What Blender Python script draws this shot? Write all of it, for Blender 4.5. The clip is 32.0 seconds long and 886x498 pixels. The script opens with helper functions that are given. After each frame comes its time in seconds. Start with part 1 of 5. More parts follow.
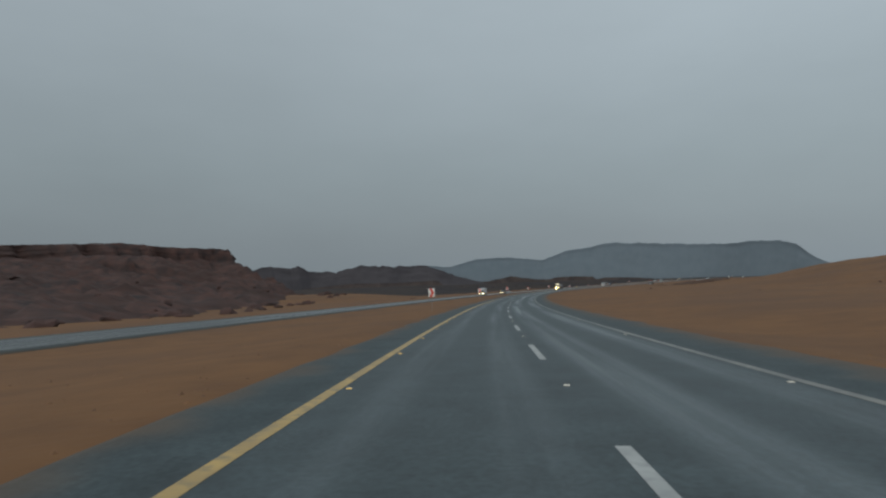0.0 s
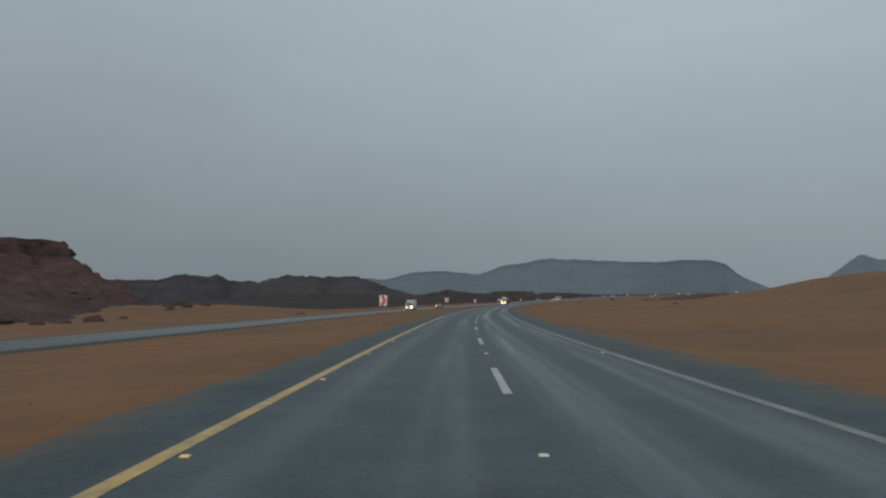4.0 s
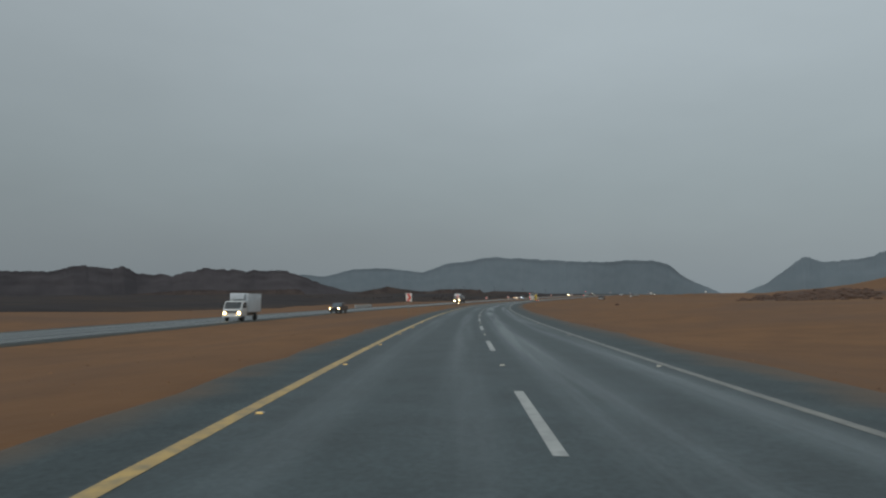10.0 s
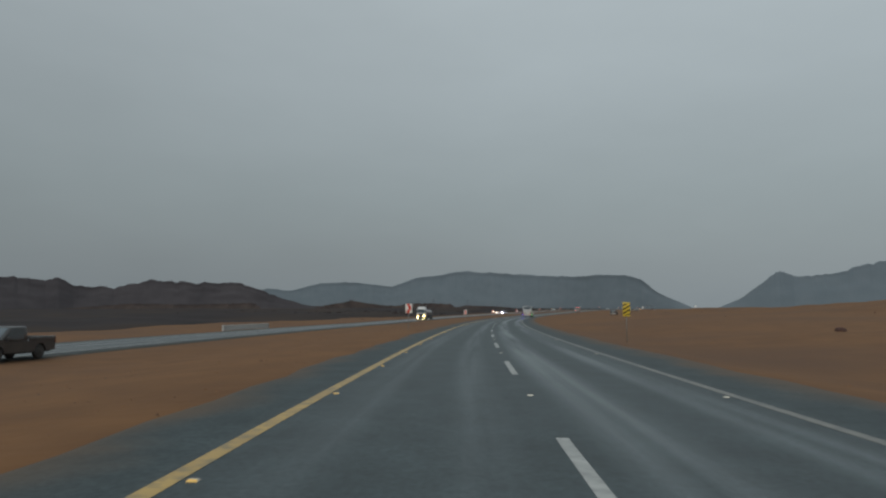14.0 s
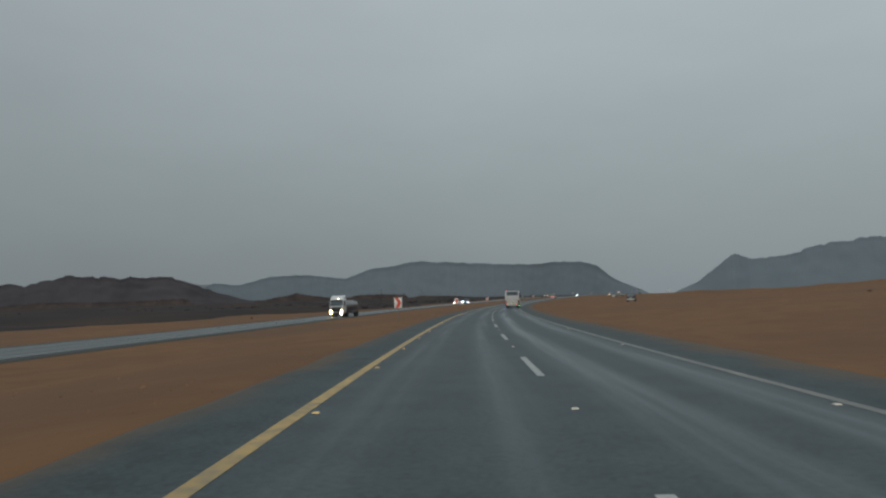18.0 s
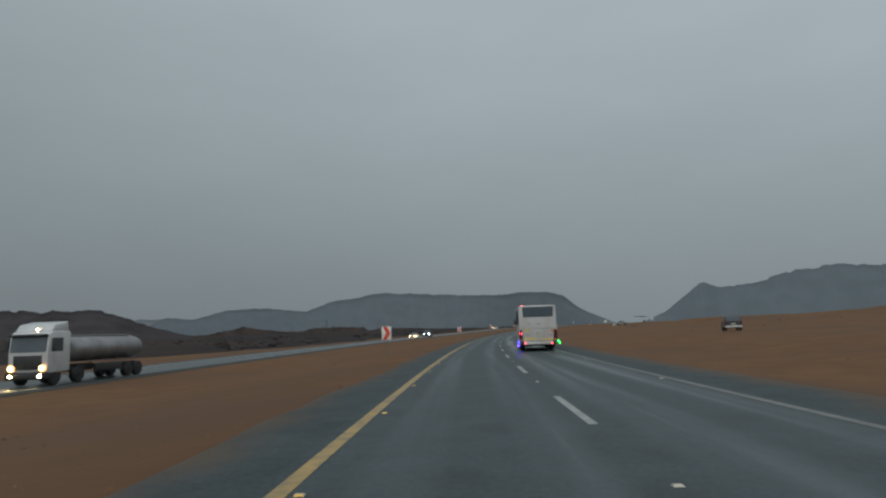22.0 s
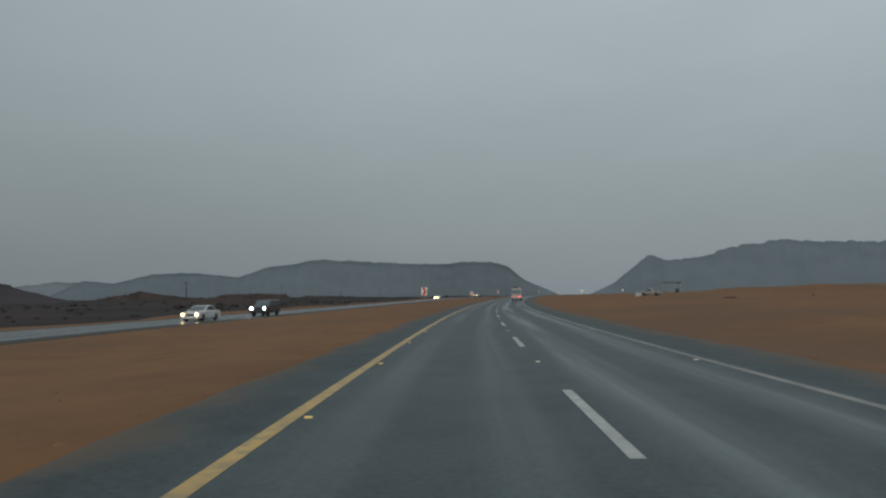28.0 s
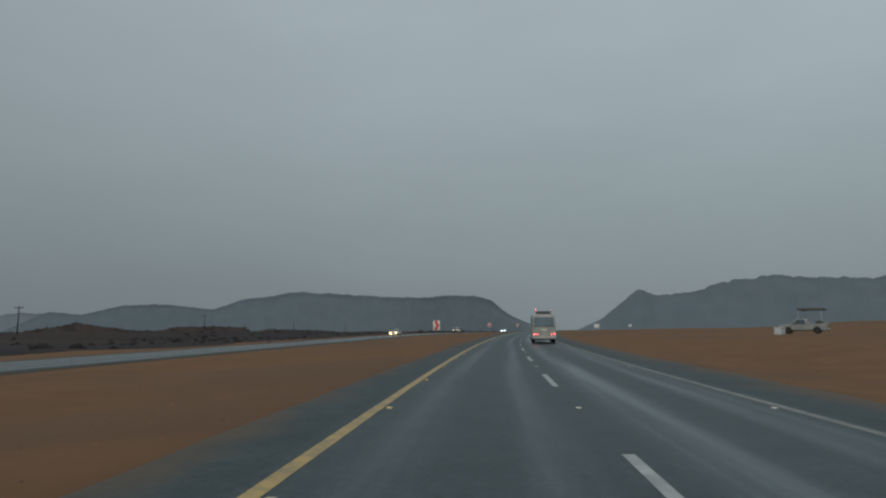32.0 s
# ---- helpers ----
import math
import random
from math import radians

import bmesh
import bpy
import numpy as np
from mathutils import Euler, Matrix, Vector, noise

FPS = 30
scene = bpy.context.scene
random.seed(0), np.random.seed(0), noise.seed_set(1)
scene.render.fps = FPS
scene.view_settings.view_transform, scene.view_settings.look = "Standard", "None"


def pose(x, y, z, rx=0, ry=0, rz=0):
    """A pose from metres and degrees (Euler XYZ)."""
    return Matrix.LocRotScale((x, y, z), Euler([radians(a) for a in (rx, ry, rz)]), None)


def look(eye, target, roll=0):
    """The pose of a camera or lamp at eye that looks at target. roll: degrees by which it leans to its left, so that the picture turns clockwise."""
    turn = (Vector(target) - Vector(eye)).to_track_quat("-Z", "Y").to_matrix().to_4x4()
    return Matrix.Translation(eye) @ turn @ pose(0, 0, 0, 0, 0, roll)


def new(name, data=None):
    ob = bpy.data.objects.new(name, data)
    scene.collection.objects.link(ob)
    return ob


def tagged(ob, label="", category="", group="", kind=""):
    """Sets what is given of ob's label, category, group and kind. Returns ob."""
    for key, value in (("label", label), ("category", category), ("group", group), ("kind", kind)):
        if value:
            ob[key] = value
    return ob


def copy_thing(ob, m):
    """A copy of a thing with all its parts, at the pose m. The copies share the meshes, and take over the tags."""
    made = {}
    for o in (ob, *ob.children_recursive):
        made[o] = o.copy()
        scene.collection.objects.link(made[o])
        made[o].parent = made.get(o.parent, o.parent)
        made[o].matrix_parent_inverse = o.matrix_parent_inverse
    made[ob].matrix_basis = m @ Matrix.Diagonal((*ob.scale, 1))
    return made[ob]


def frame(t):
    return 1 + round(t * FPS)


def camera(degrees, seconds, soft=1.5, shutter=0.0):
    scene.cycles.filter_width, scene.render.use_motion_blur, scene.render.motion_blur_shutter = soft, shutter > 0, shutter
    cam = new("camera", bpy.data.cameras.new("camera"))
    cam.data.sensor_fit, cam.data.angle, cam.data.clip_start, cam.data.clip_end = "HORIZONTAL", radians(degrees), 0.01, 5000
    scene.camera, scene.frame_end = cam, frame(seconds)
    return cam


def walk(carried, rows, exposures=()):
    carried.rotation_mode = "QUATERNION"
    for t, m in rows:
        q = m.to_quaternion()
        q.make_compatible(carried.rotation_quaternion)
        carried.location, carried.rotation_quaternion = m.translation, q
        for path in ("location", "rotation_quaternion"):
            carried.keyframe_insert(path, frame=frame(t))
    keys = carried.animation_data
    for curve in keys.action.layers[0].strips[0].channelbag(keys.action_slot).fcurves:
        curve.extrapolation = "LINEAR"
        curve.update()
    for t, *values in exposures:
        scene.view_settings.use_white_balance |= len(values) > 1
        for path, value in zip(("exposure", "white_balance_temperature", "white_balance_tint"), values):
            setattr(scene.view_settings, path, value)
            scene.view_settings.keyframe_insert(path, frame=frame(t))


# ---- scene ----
# ---- camera and its drive ----
cam = camera(70.46, 32.0, soft=2.3, shutter=0.05)

# seconds, place, heading clockwise from +y, pitch, roll
DRIVE = [
    (0, 2.37, 0.00, 1.436, -3.21, 3.17, -1.44), (0.5, 2.53, 9.19, 1.255, -1.74, 4.62, -0.69),
    (1, 2.75, 18.44, 1.079, -1.19, 4.02, -0.36), (1.5, 3.01, 27.77, 0.910, -0.51, 4.14, -0.26),
    (2, 3.35, 37.15, 0.747, 0.03, 3.47, -0.42), (2.5, 3.66, 46.61, 0.591, 1.12, 5.21, -0.87),
    (3, 4.05, 56.14, 0.441, 2.29, 4.49, -0.83), (3.5, 4.50, 65.73, 0.298, 2.46, 4.26, -0.48),
    (5.5, 6.83, 104.19, -0.196, 3.44, 4.64, -0.31), (6, 7.56, 113.66, -0.298, 4.16, 3.86, -0.09),
    (6.5, 8.45, 123.06, -0.392, 4.83, 3.74, -0.25), (7, 9.40, 132.39, -0.477, 5.53, 3.63, -0.20),
    (7.5, 10.46, 141.66, -0.555, 5.71, 4.02, 0.05), (8, 11.58, 150.86, -0.628, 6.20, 3.98, -0.18),
    (8.5, 12.77, 160.00, -0.699, 6.81, 3.16, 0.15), (9, 14.02, 169.13, -0.768, 7.30, 3.29, 0.62),
    (9.5, 15.28, 178.25, -0.834, 7.33, 4.03, 0.10), (10, 16.62, 187.33, -0.899, 7.70, 4.18, 0.15),
    (10.5, 18.00, 196.39, -0.962, 8.15, 3.92, 0.06), (11, 19.46, 205.42, -1.022, 8.49, 4.21, 0.77),
    (11.5, 21.01, 214.44, -1.081, 8.61, 3.85, 0.23), (12, 22.62, 223.41, -1.138, 8.90, 3.73, 0.04),
    (12.5, 24.36, 232.37, -1.192, 9.16, 6.25, 0.30), (13, 26.16, 241.31, -1.245, 9.43, 4.49, 0.63),
    (13.5, 27.93, 250.24, -1.296, 9.74, 4.17, 0.05), (14, 29.77, 259.17, -1.345, 10.39, 5.54, 0.21),
    (14.5, 31.67, 268.09, -1.392, 10.93, 4.72, -0.93), (16.5, 40.06, 303.57, -1.562, 12.12, 5.60, -0.97),
    (17, 42.34, 312.30, -1.599, 12.24, 5.58, -1.34), (17.5, 44.72, 320.96, -1.634, 13.38, 4.85, -1.00),
    (18, 47.16, 329.53, -1.668, 14.51, 4.66, -1.26), (18.5, 49.60, 338.05, -1.699, 14.90, 4.39, -1.20),
    (19, 52.08, 346.48, -1.728, 15.30, 4.09, -1.76), (19.5, 54.62, 354.83, -1.755, 15.97, 4.43, -1.01),
    (20, 57.20, 363.12, -1.781, 16.60, 6.09, -2.44), (20.5, 59.84, 371.40, -1.805, 16.84, 4.60, -0.83),
    (21, 62.56, 379.74, -1.827, 17.31, 6.16, -1.79), (21.5, 65.33, 388.17, -1.848, 17.54, 6.31, -1.12),
    (22, 68.19, 396.67, -1.867, 17.85, 7.50, -1.93), (22.5, 71.16, 405.22, -1.884, 18.19, 7.46, -0.54),
    (23, 74.22, 413.83, -1.900, 18.51, 7.88, -0.98), (23.5, 77.57, 422.44, -1.913, 18.98, 6.81, -0.63),
    (24, 81.03, 431.10, -1.921, 19.17, 6.35, -1.10), (24.5, 84.57, 439.78, -1.925, 19.24, 5.48, -1.13),
    (25, 88.19, 448.46, -1.923, 19.78, 4.86, -0.31), (25.5, 91.86, 457.14, -1.917, 20.67, 5.53, -1.06),
    (27.5, 107.02, 491.89, -1.842, 22.96, 5.21, -0.69), (28, 110.99, 500.57, -1.810, 22.94, 4.62, -0.94),
    (28.5, 115.04, 509.23, -1.773, 23.46, 6.77, -1.14), (29, 119.20, 517.90, -1.731, 23.63, 7.21, -0.39),
    (29.5, 123.45, 526.57, -1.684, 23.57, 7.46, -1.01), (30, 127.79, 535.23, -1.631, 23.04, 8.15, -0.33),
    (30.5, 132.16, 543.94, -1.573, 22.94, 8.61, 0.32), (31, 136.62, 552.63, -1.509, 23.27, 8.20, 0.24),
    (31.5, 141.19, 561.32, -1.438, 23.89, 6.34, -0.54), (32, 145.86, 570.00, -1.362, 24.49, 7.74, -0.49),
]


def drive_row(t, x, y, z, heading, pitch, roll):
    a, b = radians(heading), radians(pitch)
    eye = Vector((x, y, z))
    ahead = Vector((math.sin(a) * math.cos(b), math.cos(a) * math.cos(b), math.sin(b)))
    return t, look(eye, eye + ahead, roll)


walk(cam, [drive_row(*r) for r in DRIVE], [(0, 0.07, 6350, 10), (6, 0.06, 6380, 10), (13, 0.04, 6560, 10), (14, 0.0, 6570, 10), (17, -0.01, 6590, 10), (20, 0.03, 6500, 10), (22, -0.12, 6450, 10), (23.3, -0.14, 6420, 10), (24, 0, 6400, 10), (25, 0.02, 6600, 10), (28, -0.05, 6540, 10), (30, -0.13, 6460, 9), (32, -0.18, 6400, 8)])

# ---- overcast, rainy late-day light ----
SKY_STRENGTH = 1.0
world = bpy.data.worlds.new("rain_sky")
scene.world = world
world.use_nodes = True
wt = world.node_tree
wt.nodes.clear()


def wn(kind, **values):
    n = wt.nodes.new(kind)
    for k, v in values.items():
        n.inputs[k].default_value = v
    return n


sky_out = wn("ShaderNodeOutputWorld")
sky_bg = wn("ShaderNodeBackground")
sky_bg.inputs["Strength"].default_value = SKY_STRENGTH
coord = wn("ShaderNodeTexCoord")
split = wn("ShaderNodeSeparateXYZ")
ramp = wn("ShaderNodeValToRGB")
els = ramp.color_ramp.elements
els[0].position, els[0].color = 0.0, (0.196, 0.229, 0.247, 1)
els[1].position, els[1].color = 1.0, (0.456, 0.526, 0.554, 1)
for p, c in ((0.07, (0.205, 0.240, 0.258, 1)), (0.18, (0.246, 0.290, 0.309, 1)), (0.34, (0.317, 0.367, 0.392, 1)), (0.55, (0.379, 0.435, 0.463, 1))):
    e = els.new(p)
    e.color = c
cloud = wn("ShaderNodeTexNoise", Scale=2.2, Detail=5.0, Roughness=0.55)
stretch = wn("ShaderNodeMapping")
stretch.inputs["Scale"].default_value = (1.0, 1.0, 2.6)
band = wn("ShaderNodeMapRange")
for k, v in (("From Min", 0.3), ("From Max", 0.7), ("To Min", 0.955), ("To Max", 1.045)):
    band.inputs[k].default_value = v
mul = wt.nodes.new("ShaderNodeMix")
mul.data_type, mul.blend_type = "RGBA", "MULTIPLY"
mul.inputs[0].default_value = 1.0
sky = wt.nodes.new("ShaderNodeTexSky")
sky.sky_type, sky.sun_disc = "NISHITA", False
sky.sun_elevation, sky.sun_rotation = radians(38), radians(221)
sky.air_density, sky.dust_density = 2.0, 4.0
dim = wt.nodes.new("ShaderNodeMix")
dim.data_type, dim.blend_type = "RGBA", "MULTIPLY"
dim.inputs[0].default_value = 1.0
dim.inputs[7].default_value = (0.06, 0.06, 0.06, 1)
mixs = wt.nodes.new("ShaderNodeMix")
mixs.data_type = "RGBA"
mixs.inputs[0].default_value = 0.06
lk = wt.links.new
lk(coord.outputs["Generated"], split.inputs[0])
lk(split.outputs["Z"], ramp.inputs[0])
lk(coord.outputs["Generated"], stretch.inputs["Vector"])
lk(stretch.outputs["Vector"], cloud.inputs["Vector"])
lk(cloud.outputs["Fac"], band.inputs["Value"])
lk(ramp.outputs["Color"], mul.inputs[6])
lk(band.outputs["Result"], mul.inputs[7])
# the cloud is a little brighter to the east, and thin behind, to the south-west, where the sun stands
east = wt.nodes.new("ShaderNodeVectorMath")
east.operation = "DOT_PRODUCT"
east.inputs[1].default_value = (0.98, -0.20, 0.0)
lift = wn("ShaderNodeMapRange")
for k, v in (("From Min", -0.6), ("From Max", 0.6), ("To Min", 0.98), ("To Max", 1.28)):
    lift.inputs[k].default_value = v
lit = wt.nodes.new("ShaderNodeMix")
lit.data_type, lit.blend_type = "RGBA", "MULTIPLY"
lit.inputs[0].default_value = 1.0
lk(coord.outputs["Generated"], east.inputs[0])
lk(east.outputs["Value"], lift.inputs["Value"])
lk(mul.outputs[2], lit.inputs[6])
lk(lift.outputs["Result"], lit.inputs[7])
lk(sky.outputs["Color"], dim.inputs[6])
thin = wt.nodes.new("ShaderNodeVectorMath")
thin.operation = "DOT_PRODUCT"
thin.inputs[1].default_value = (-0.62, -0.70, 0.36)
glow = wn("ShaderNodeMapRange")
for k, v in (("From Min", 0.15), ("From Max", 0.95), ("To Min", 1.0), ("To Max", 1.8)):
    glow.inputs[k].default_value = v
open_sky = wt.nodes.new("ShaderNodeMix")
open_sky.data_type, open_sky.blend_type = "RGBA", "MULTIPLY"
open_sky.inputs[0].default_value = 1.0
lk(coord.outputs["Generated"], thin.inputs[0])
lk(thin.outputs["Value"], glow.inputs["Value"])
lk(lit.outputs[2], open_sky.inputs[6])
lk(glow.outputs["Result"], open_sky.inputs[7])
lk(open_sky.outputs[2], mixs.inputs[6])
lk(dim.outputs[2], mixs.inputs[7])
lk(mixs.outputs[2], sky_bg.inputs["Color"])
lk(sky_bg.outputs[0], sky_out.inputs["Surface"])

sun = new("sun", bpy.data.lights.new("sun", "SUN"))
sun.data.energy, sun.data.angle, sun.data.color = 0.55, radians(40), (1.0, 0.96, 0.92)
sun.matrix_world = look((0, 0, 0), (0.52, 0.60, -0.62))

# ---- materials ----
def material(name, colour, rough=0.6, metal=0.0, emit=None, strength=0.0, second=None, scale=5.0, detail=6.0, low=0.35, high=0.65,
             bump=0.0, bump_scale=30.0, rough_to=None, rough_scale=3.0, third=None, third_scale=0.4, specular=0.5, coat=0.0, stretch=None, per_piece=0.0):
    m = bpy.data.materials.new(name)
    m.use_nodes = True
    t = m.node_tree
    b = t.nodes["Principled BSDF"]
    b.inputs["Base Color"].default_value = (*colour, 1)
    b.inputs["Roughness"].default_value = rough
    b.inputs["Metallic"].default_value = metal
    b.inputs["Specular IOR Level"].default_value = specular
    b.inputs["Coat Weight"].default_value = coat
    if emit:
        b.inputs["Emission Color"].default_value = (*emit, 1)
        b.inputs["Emission Strength"].default_value = strength
    tc = t.nodes.new("ShaderNodeTexCoord")
    src = tc.outputs["Object"]
    if stretch:
        mp = t.nodes.new("ShaderNodeMapping")
        mp.inputs["Scale"].default_value = stretch
        t.links.new(src, mp.inputs["Vector"])
        src = mp.outputs["Vector"]

    def noise_fac(s, d, lo, hi):
        n = t.nodes.new("ShaderNodeTexNoise")
        n.inputs["Scale"].default_value, n.inputs["Detail"].default_value = s, d
        t.links.new(src, n.inputs["Vector"])
        r = t.nodes.new("ShaderNodeMapRange")
        r.inputs["From Min"].default_value, r.inputs["From Max"].default_value = lo, hi
        t.links.new(n.outputs["Fac"], r.inputs["Value"])
        return r.outputs["Result"]

    def mix(fac, a, c):
        x = t.nodes.new("ShaderNodeMix")
        x.data_type = "RGBA"
        t.links.new(fac, x.inputs[0])
        if isinstance(a, tuple):
            x.inputs[6].default_value = (*a, 1)
        else:
            t.links.new(a, x.inputs[6])
        x.inputs[7].default_value = (*c, 1)
        return x.outputs[2]

    col = None
    if second:
        col = mix(noise_fac(scale, detail, low, high), colour, second)
    if third:
        col = mix(noise_fac(third_scale, 4.0, 0.45, 0.7), col or colour, third)
    if per_piece:
        oi = t.nodes.new("ShaderNodeObjectInfo")
        r = t.nodes.new("ShaderNodeMapRange")
        r.inputs["To Min"].default_value, r.inputs["To Max"].default_value = 1 - per_piece, 1 + per_piece
        t.links.new(oi.outputs["Random"], r.inputs["Value"])
        hsv = t.nodes.new("ShaderNodeHueSaturation")
        t.links.new(r.outputs["Result"], hsv.inputs["Value"])
        if col:
            t.links.new(col, hsv.inputs["Color"])
        else:
            hsv.inputs["Color"].default_value = (*colour, 1)
        col = hsv.outputs["Color"]
    if col:
        t.links.new(col, b.inputs["Base Color"])
    if rough_to is not None:
        f = noise_fac(rough_scale, 3.0, 0.35, 0.65)
        r = t.nodes.new("ShaderNodeMapRange")
        r.inputs["To Min"].default_value, r.inputs["To Max"].default_value = rough, rough_to
        t.links.new(f, r.inputs["Value"])
        t.links.new(r.outputs["Result"], b.inputs["Roughness"])
    if bump:
        n = t.nodes.new("ShaderNodeTexNoise")
        n.inputs["Scale"].default_value, n.inputs["Detail"].default_value = bump_scale, 6.0
        t.links.new(src, n.inputs["Vector"])
        k = t.nodes.new("ShaderNodeBump")
        k.inputs["Strength"].default_value, k.inputs["Distance"].default_value = bump, 0.05
        t.links.new(n.outputs["Fac"], k.inputs["Height"])
        t.links.new(k.outputs["Normal"], b.inputs["Normal"])
    return m


def wet_asphalt(name, wear_centres, tint=(0.038, 0.051, 0.054), lanes_mid=3.65, gloss=0.42, dry=0.60, wet=0.28):
    """Wet asphalt: dark matt binder, smoother polished wheel tracks along the lanes (u is the distance across the road in metres)."""
    m = bpy.data.materials.new(name)
    m.use_nodes = True
    t = m.node_tree
    b = t.nodes["Principled BSDF"]
    uv = t.nodes.new("ShaderNodeUVMap")
    uv.uv_map = "road"
    sep = t.nodes.new("ShaderNodeSeparateXYZ")
    t.links.new(uv.outputs["UV"], sep.inputs[0])
    tc = t.nodes.new("ShaderNodeTexCoord")
    # slow sideways wander of the tracks
    wander = t.nodes.new("ShaderNodeTexNoise")
    wander.inputs["Scale"].default_value, wander.inputs["Detail"].default_value = 0.02, 2.0
    t.links.new(tc.outputs["Object"], wander.inputs["Vector"])
    w0 = t.nodes.new("ShaderNodeMath")
    w0.operation = "MULTIPLY_ADD"
    w0.inputs[1].default_value, w0.inputs[2].default_value = 0.9, -0.45
    t.links.new(wander.outputs["Fac"], w0.inputs[0])
    across = t.nodes.new("ShaderNodeMath")
    t.links.new(sep.outputs["X"], across.inputs[0])
    t.links.new(w0.outputs[0], across.inputs[1])
    total = None
    for c, width, weight in wear_centres:
        d = t.nodes.new("ShaderNodeMath")
        d.operation = "SUBTRACT"
        d.inputs[1].default_value = c
        t.links.new(across.outputs[0], d.inputs[0])
        a = t.nodes.new("ShaderNodeMath")
        a.operation = "ABSOLUTE"
        t.links.new(d.outputs[0], a.inputs[0])
        r = t.nodes.new("ShaderNodeMapRange")
        r.interpolation_type = "SMOOTHSTEP"
        r.inputs["From Min"].default_value, r.inputs["From Max"].default_value = 0.1, width
        r.inputs["To Min"].default_value, r.inputs["To Max"].default_value = weight, 0.0
        t.links.new(a.outputs[0], r.inputs["Value"])
        if total is None:
            total = r.outputs["Result"]
        else:
            x = t.nodes.new("ShaderNodeMath")
            x.operation = "MAXIMUM"
            t.links.new(total, x.inputs[0])
            t.links.new(r.outputs["Result"], x.inputs[1])
            total = x.outputs[0]
    # long streaks of standing water
    mp = t.nodes.new("ShaderNodeMapping")
    mp.inputs["Scale"].default_value = (1.6, 0.045, 1.0)
    t.links.new(uv.outputs["UV"], mp.inputs["Vector"])
    streak = t.nodes.new("ShaderNodeTexNoise")
    streak.inputs["Scale"].default_value, streak.inputs["Detail"].default_value = 1.0, 5.0
    t.links.new(mp.outputs["Vector"], streak.inputs["Vector"])
    sr = t.nodes.new("ShaderNodeMapRange")
    sr.inputs["From Min"].default_value, sr.inputs["From Max"].default_value = 0.36, 0.62
    t.links.new(streak.outputs["Fac"], sr.inputs["Value"])
    both = t.nodes.new("ShaderNodeMath")
    both.operation = "MULTIPLY_ADD"
    both.use_clamp = True
    both.inputs[2].default_value = 0.0
    add = t.nodes.new("ShaderNodeMath")
    add.operation = "MULTIPLY_ADD"
    add.inputs[1].default_value, add.inputs[2].default_value = 0.75, 0.25
    t.links.new(sr.outputs["Result"], add.inputs[0])
    t.links.new(total, both.inputs[0])
    t.links.new(add.outputs[0], both.inputs[1])
    rr = t.nodes.new("ShaderNodeMapRange")
    rr.inputs["To Min"].default_value, rr.inputs["To Max"].default_value = dry, wet
    t.links.new(both.outputs[0], rr.inputs["Value"])
    # coarse, untravelled shoulders outside the lanes
    mid = t.nodes.new("ShaderNodeMath")
    mid.operation = "SUBTRACT"
    mid.inputs[1].default_value = lanes_mid
    t.links.new(sep.outputs["X"], mid.inputs[0])
    off = t.nodes.new("ShaderNodeMath")
    off.operation = "ABSOLUTE"
    t.links.new(mid.outputs[0], off.inputs[0])
    sh = t.nodes.new("ShaderNodeMapRange")
    sh.inputs["From Min"].default_value, sh.inputs["From Max"].default_value = 3.5, 4.0
    t.links.new(off.outputs[0], sh.inputs["Value"])
    rm = t.nodes.new("ShaderNodeMix")
    rm.inputs[3].default_value = 0.80
    t.links.new(sh.outputs["Result"], rm.inputs[0])
    t.links.new(rr.outputs["Result"], rm.inputs[2])
    t.links.new(rm.outputs[0], b.inputs["Roughness"])
    b.inputs["Specular IOR Level"].default_value = gloss
    grit = t.nodes.new("ShaderNodeTexNoise")
    grit.inputs["Scale"].default_value, grit.inputs["Detail"].default_value = 1.1, 8.0
    t.links.new(tc.outputs["Object"], grit.inputs["Vector"])
    cr = t.nodes.new("ShaderNodeValToRGB")
    cr.color_ramp.elements[0].position, cr.color_ramp.elements[1].position = 0.3, 0.7
    cr.color_ramp.elements[0].color = (tint[0] * 0.8, tint[1] * 0.8, tint[2] * 0.8, 1)
    cr.color_ramp.elements[1].color = (tint[0] * 1.25, tint[1] * 1.25, tint[2] * 1.25, 1)
    t.links.new(grit.outputs["Fac"], cr.inputs[0])
    x = t.nodes.new("ShaderNodeMix")
    x.data_type = "RGBA"
    x.inputs[7].default_value = (tint[0] * 1.7, tint[1] * 1.7, tint[2] * 1.7, 1)
    f = t.nodes.new("ShaderNodeMath")
    f.operation = "MULTIPLY"
    f.inputs[1].default_value = 0.6
    t.links.new(both.outputs[0], f.inputs[0])
    t.links.new(f.outputs[0], x.inputs[0])
    t.links.new(cr.outputs["Color"], x.inputs[6])
    # fine stone speckle of the surface
    speck = t.nodes.new("ShaderNodeTexNoise")
    speck.inputs["Scale"].default_value, speck.inputs["Detail"].default_value = 14.0, 4.0
    t.links.new(tc.outputs["Object"], speck.inputs["Vector"])
    sm = t.nodes.new("ShaderNodeMapRange")
    for key, v in (("From Min", 0.3), ("From Max", 0.7), ("To Min", 0.72), ("To Max", 1.3)):
        sm.inputs[key].default_value = v
    t.links.new(speck.outputs["Fac"], sm.inputs["Value"])
    sp = t.nodes.new("ShaderNodeMix")
    sp.data_type, sp.blend_type = "RGBA", "MULTIPLY"
    sp.inputs[0].default_value = 1.0
    t.links.new(x.outputs[2], sp.inputs[6])
    t.links.new(sm.outputs["Result"], sp.inputs[7])
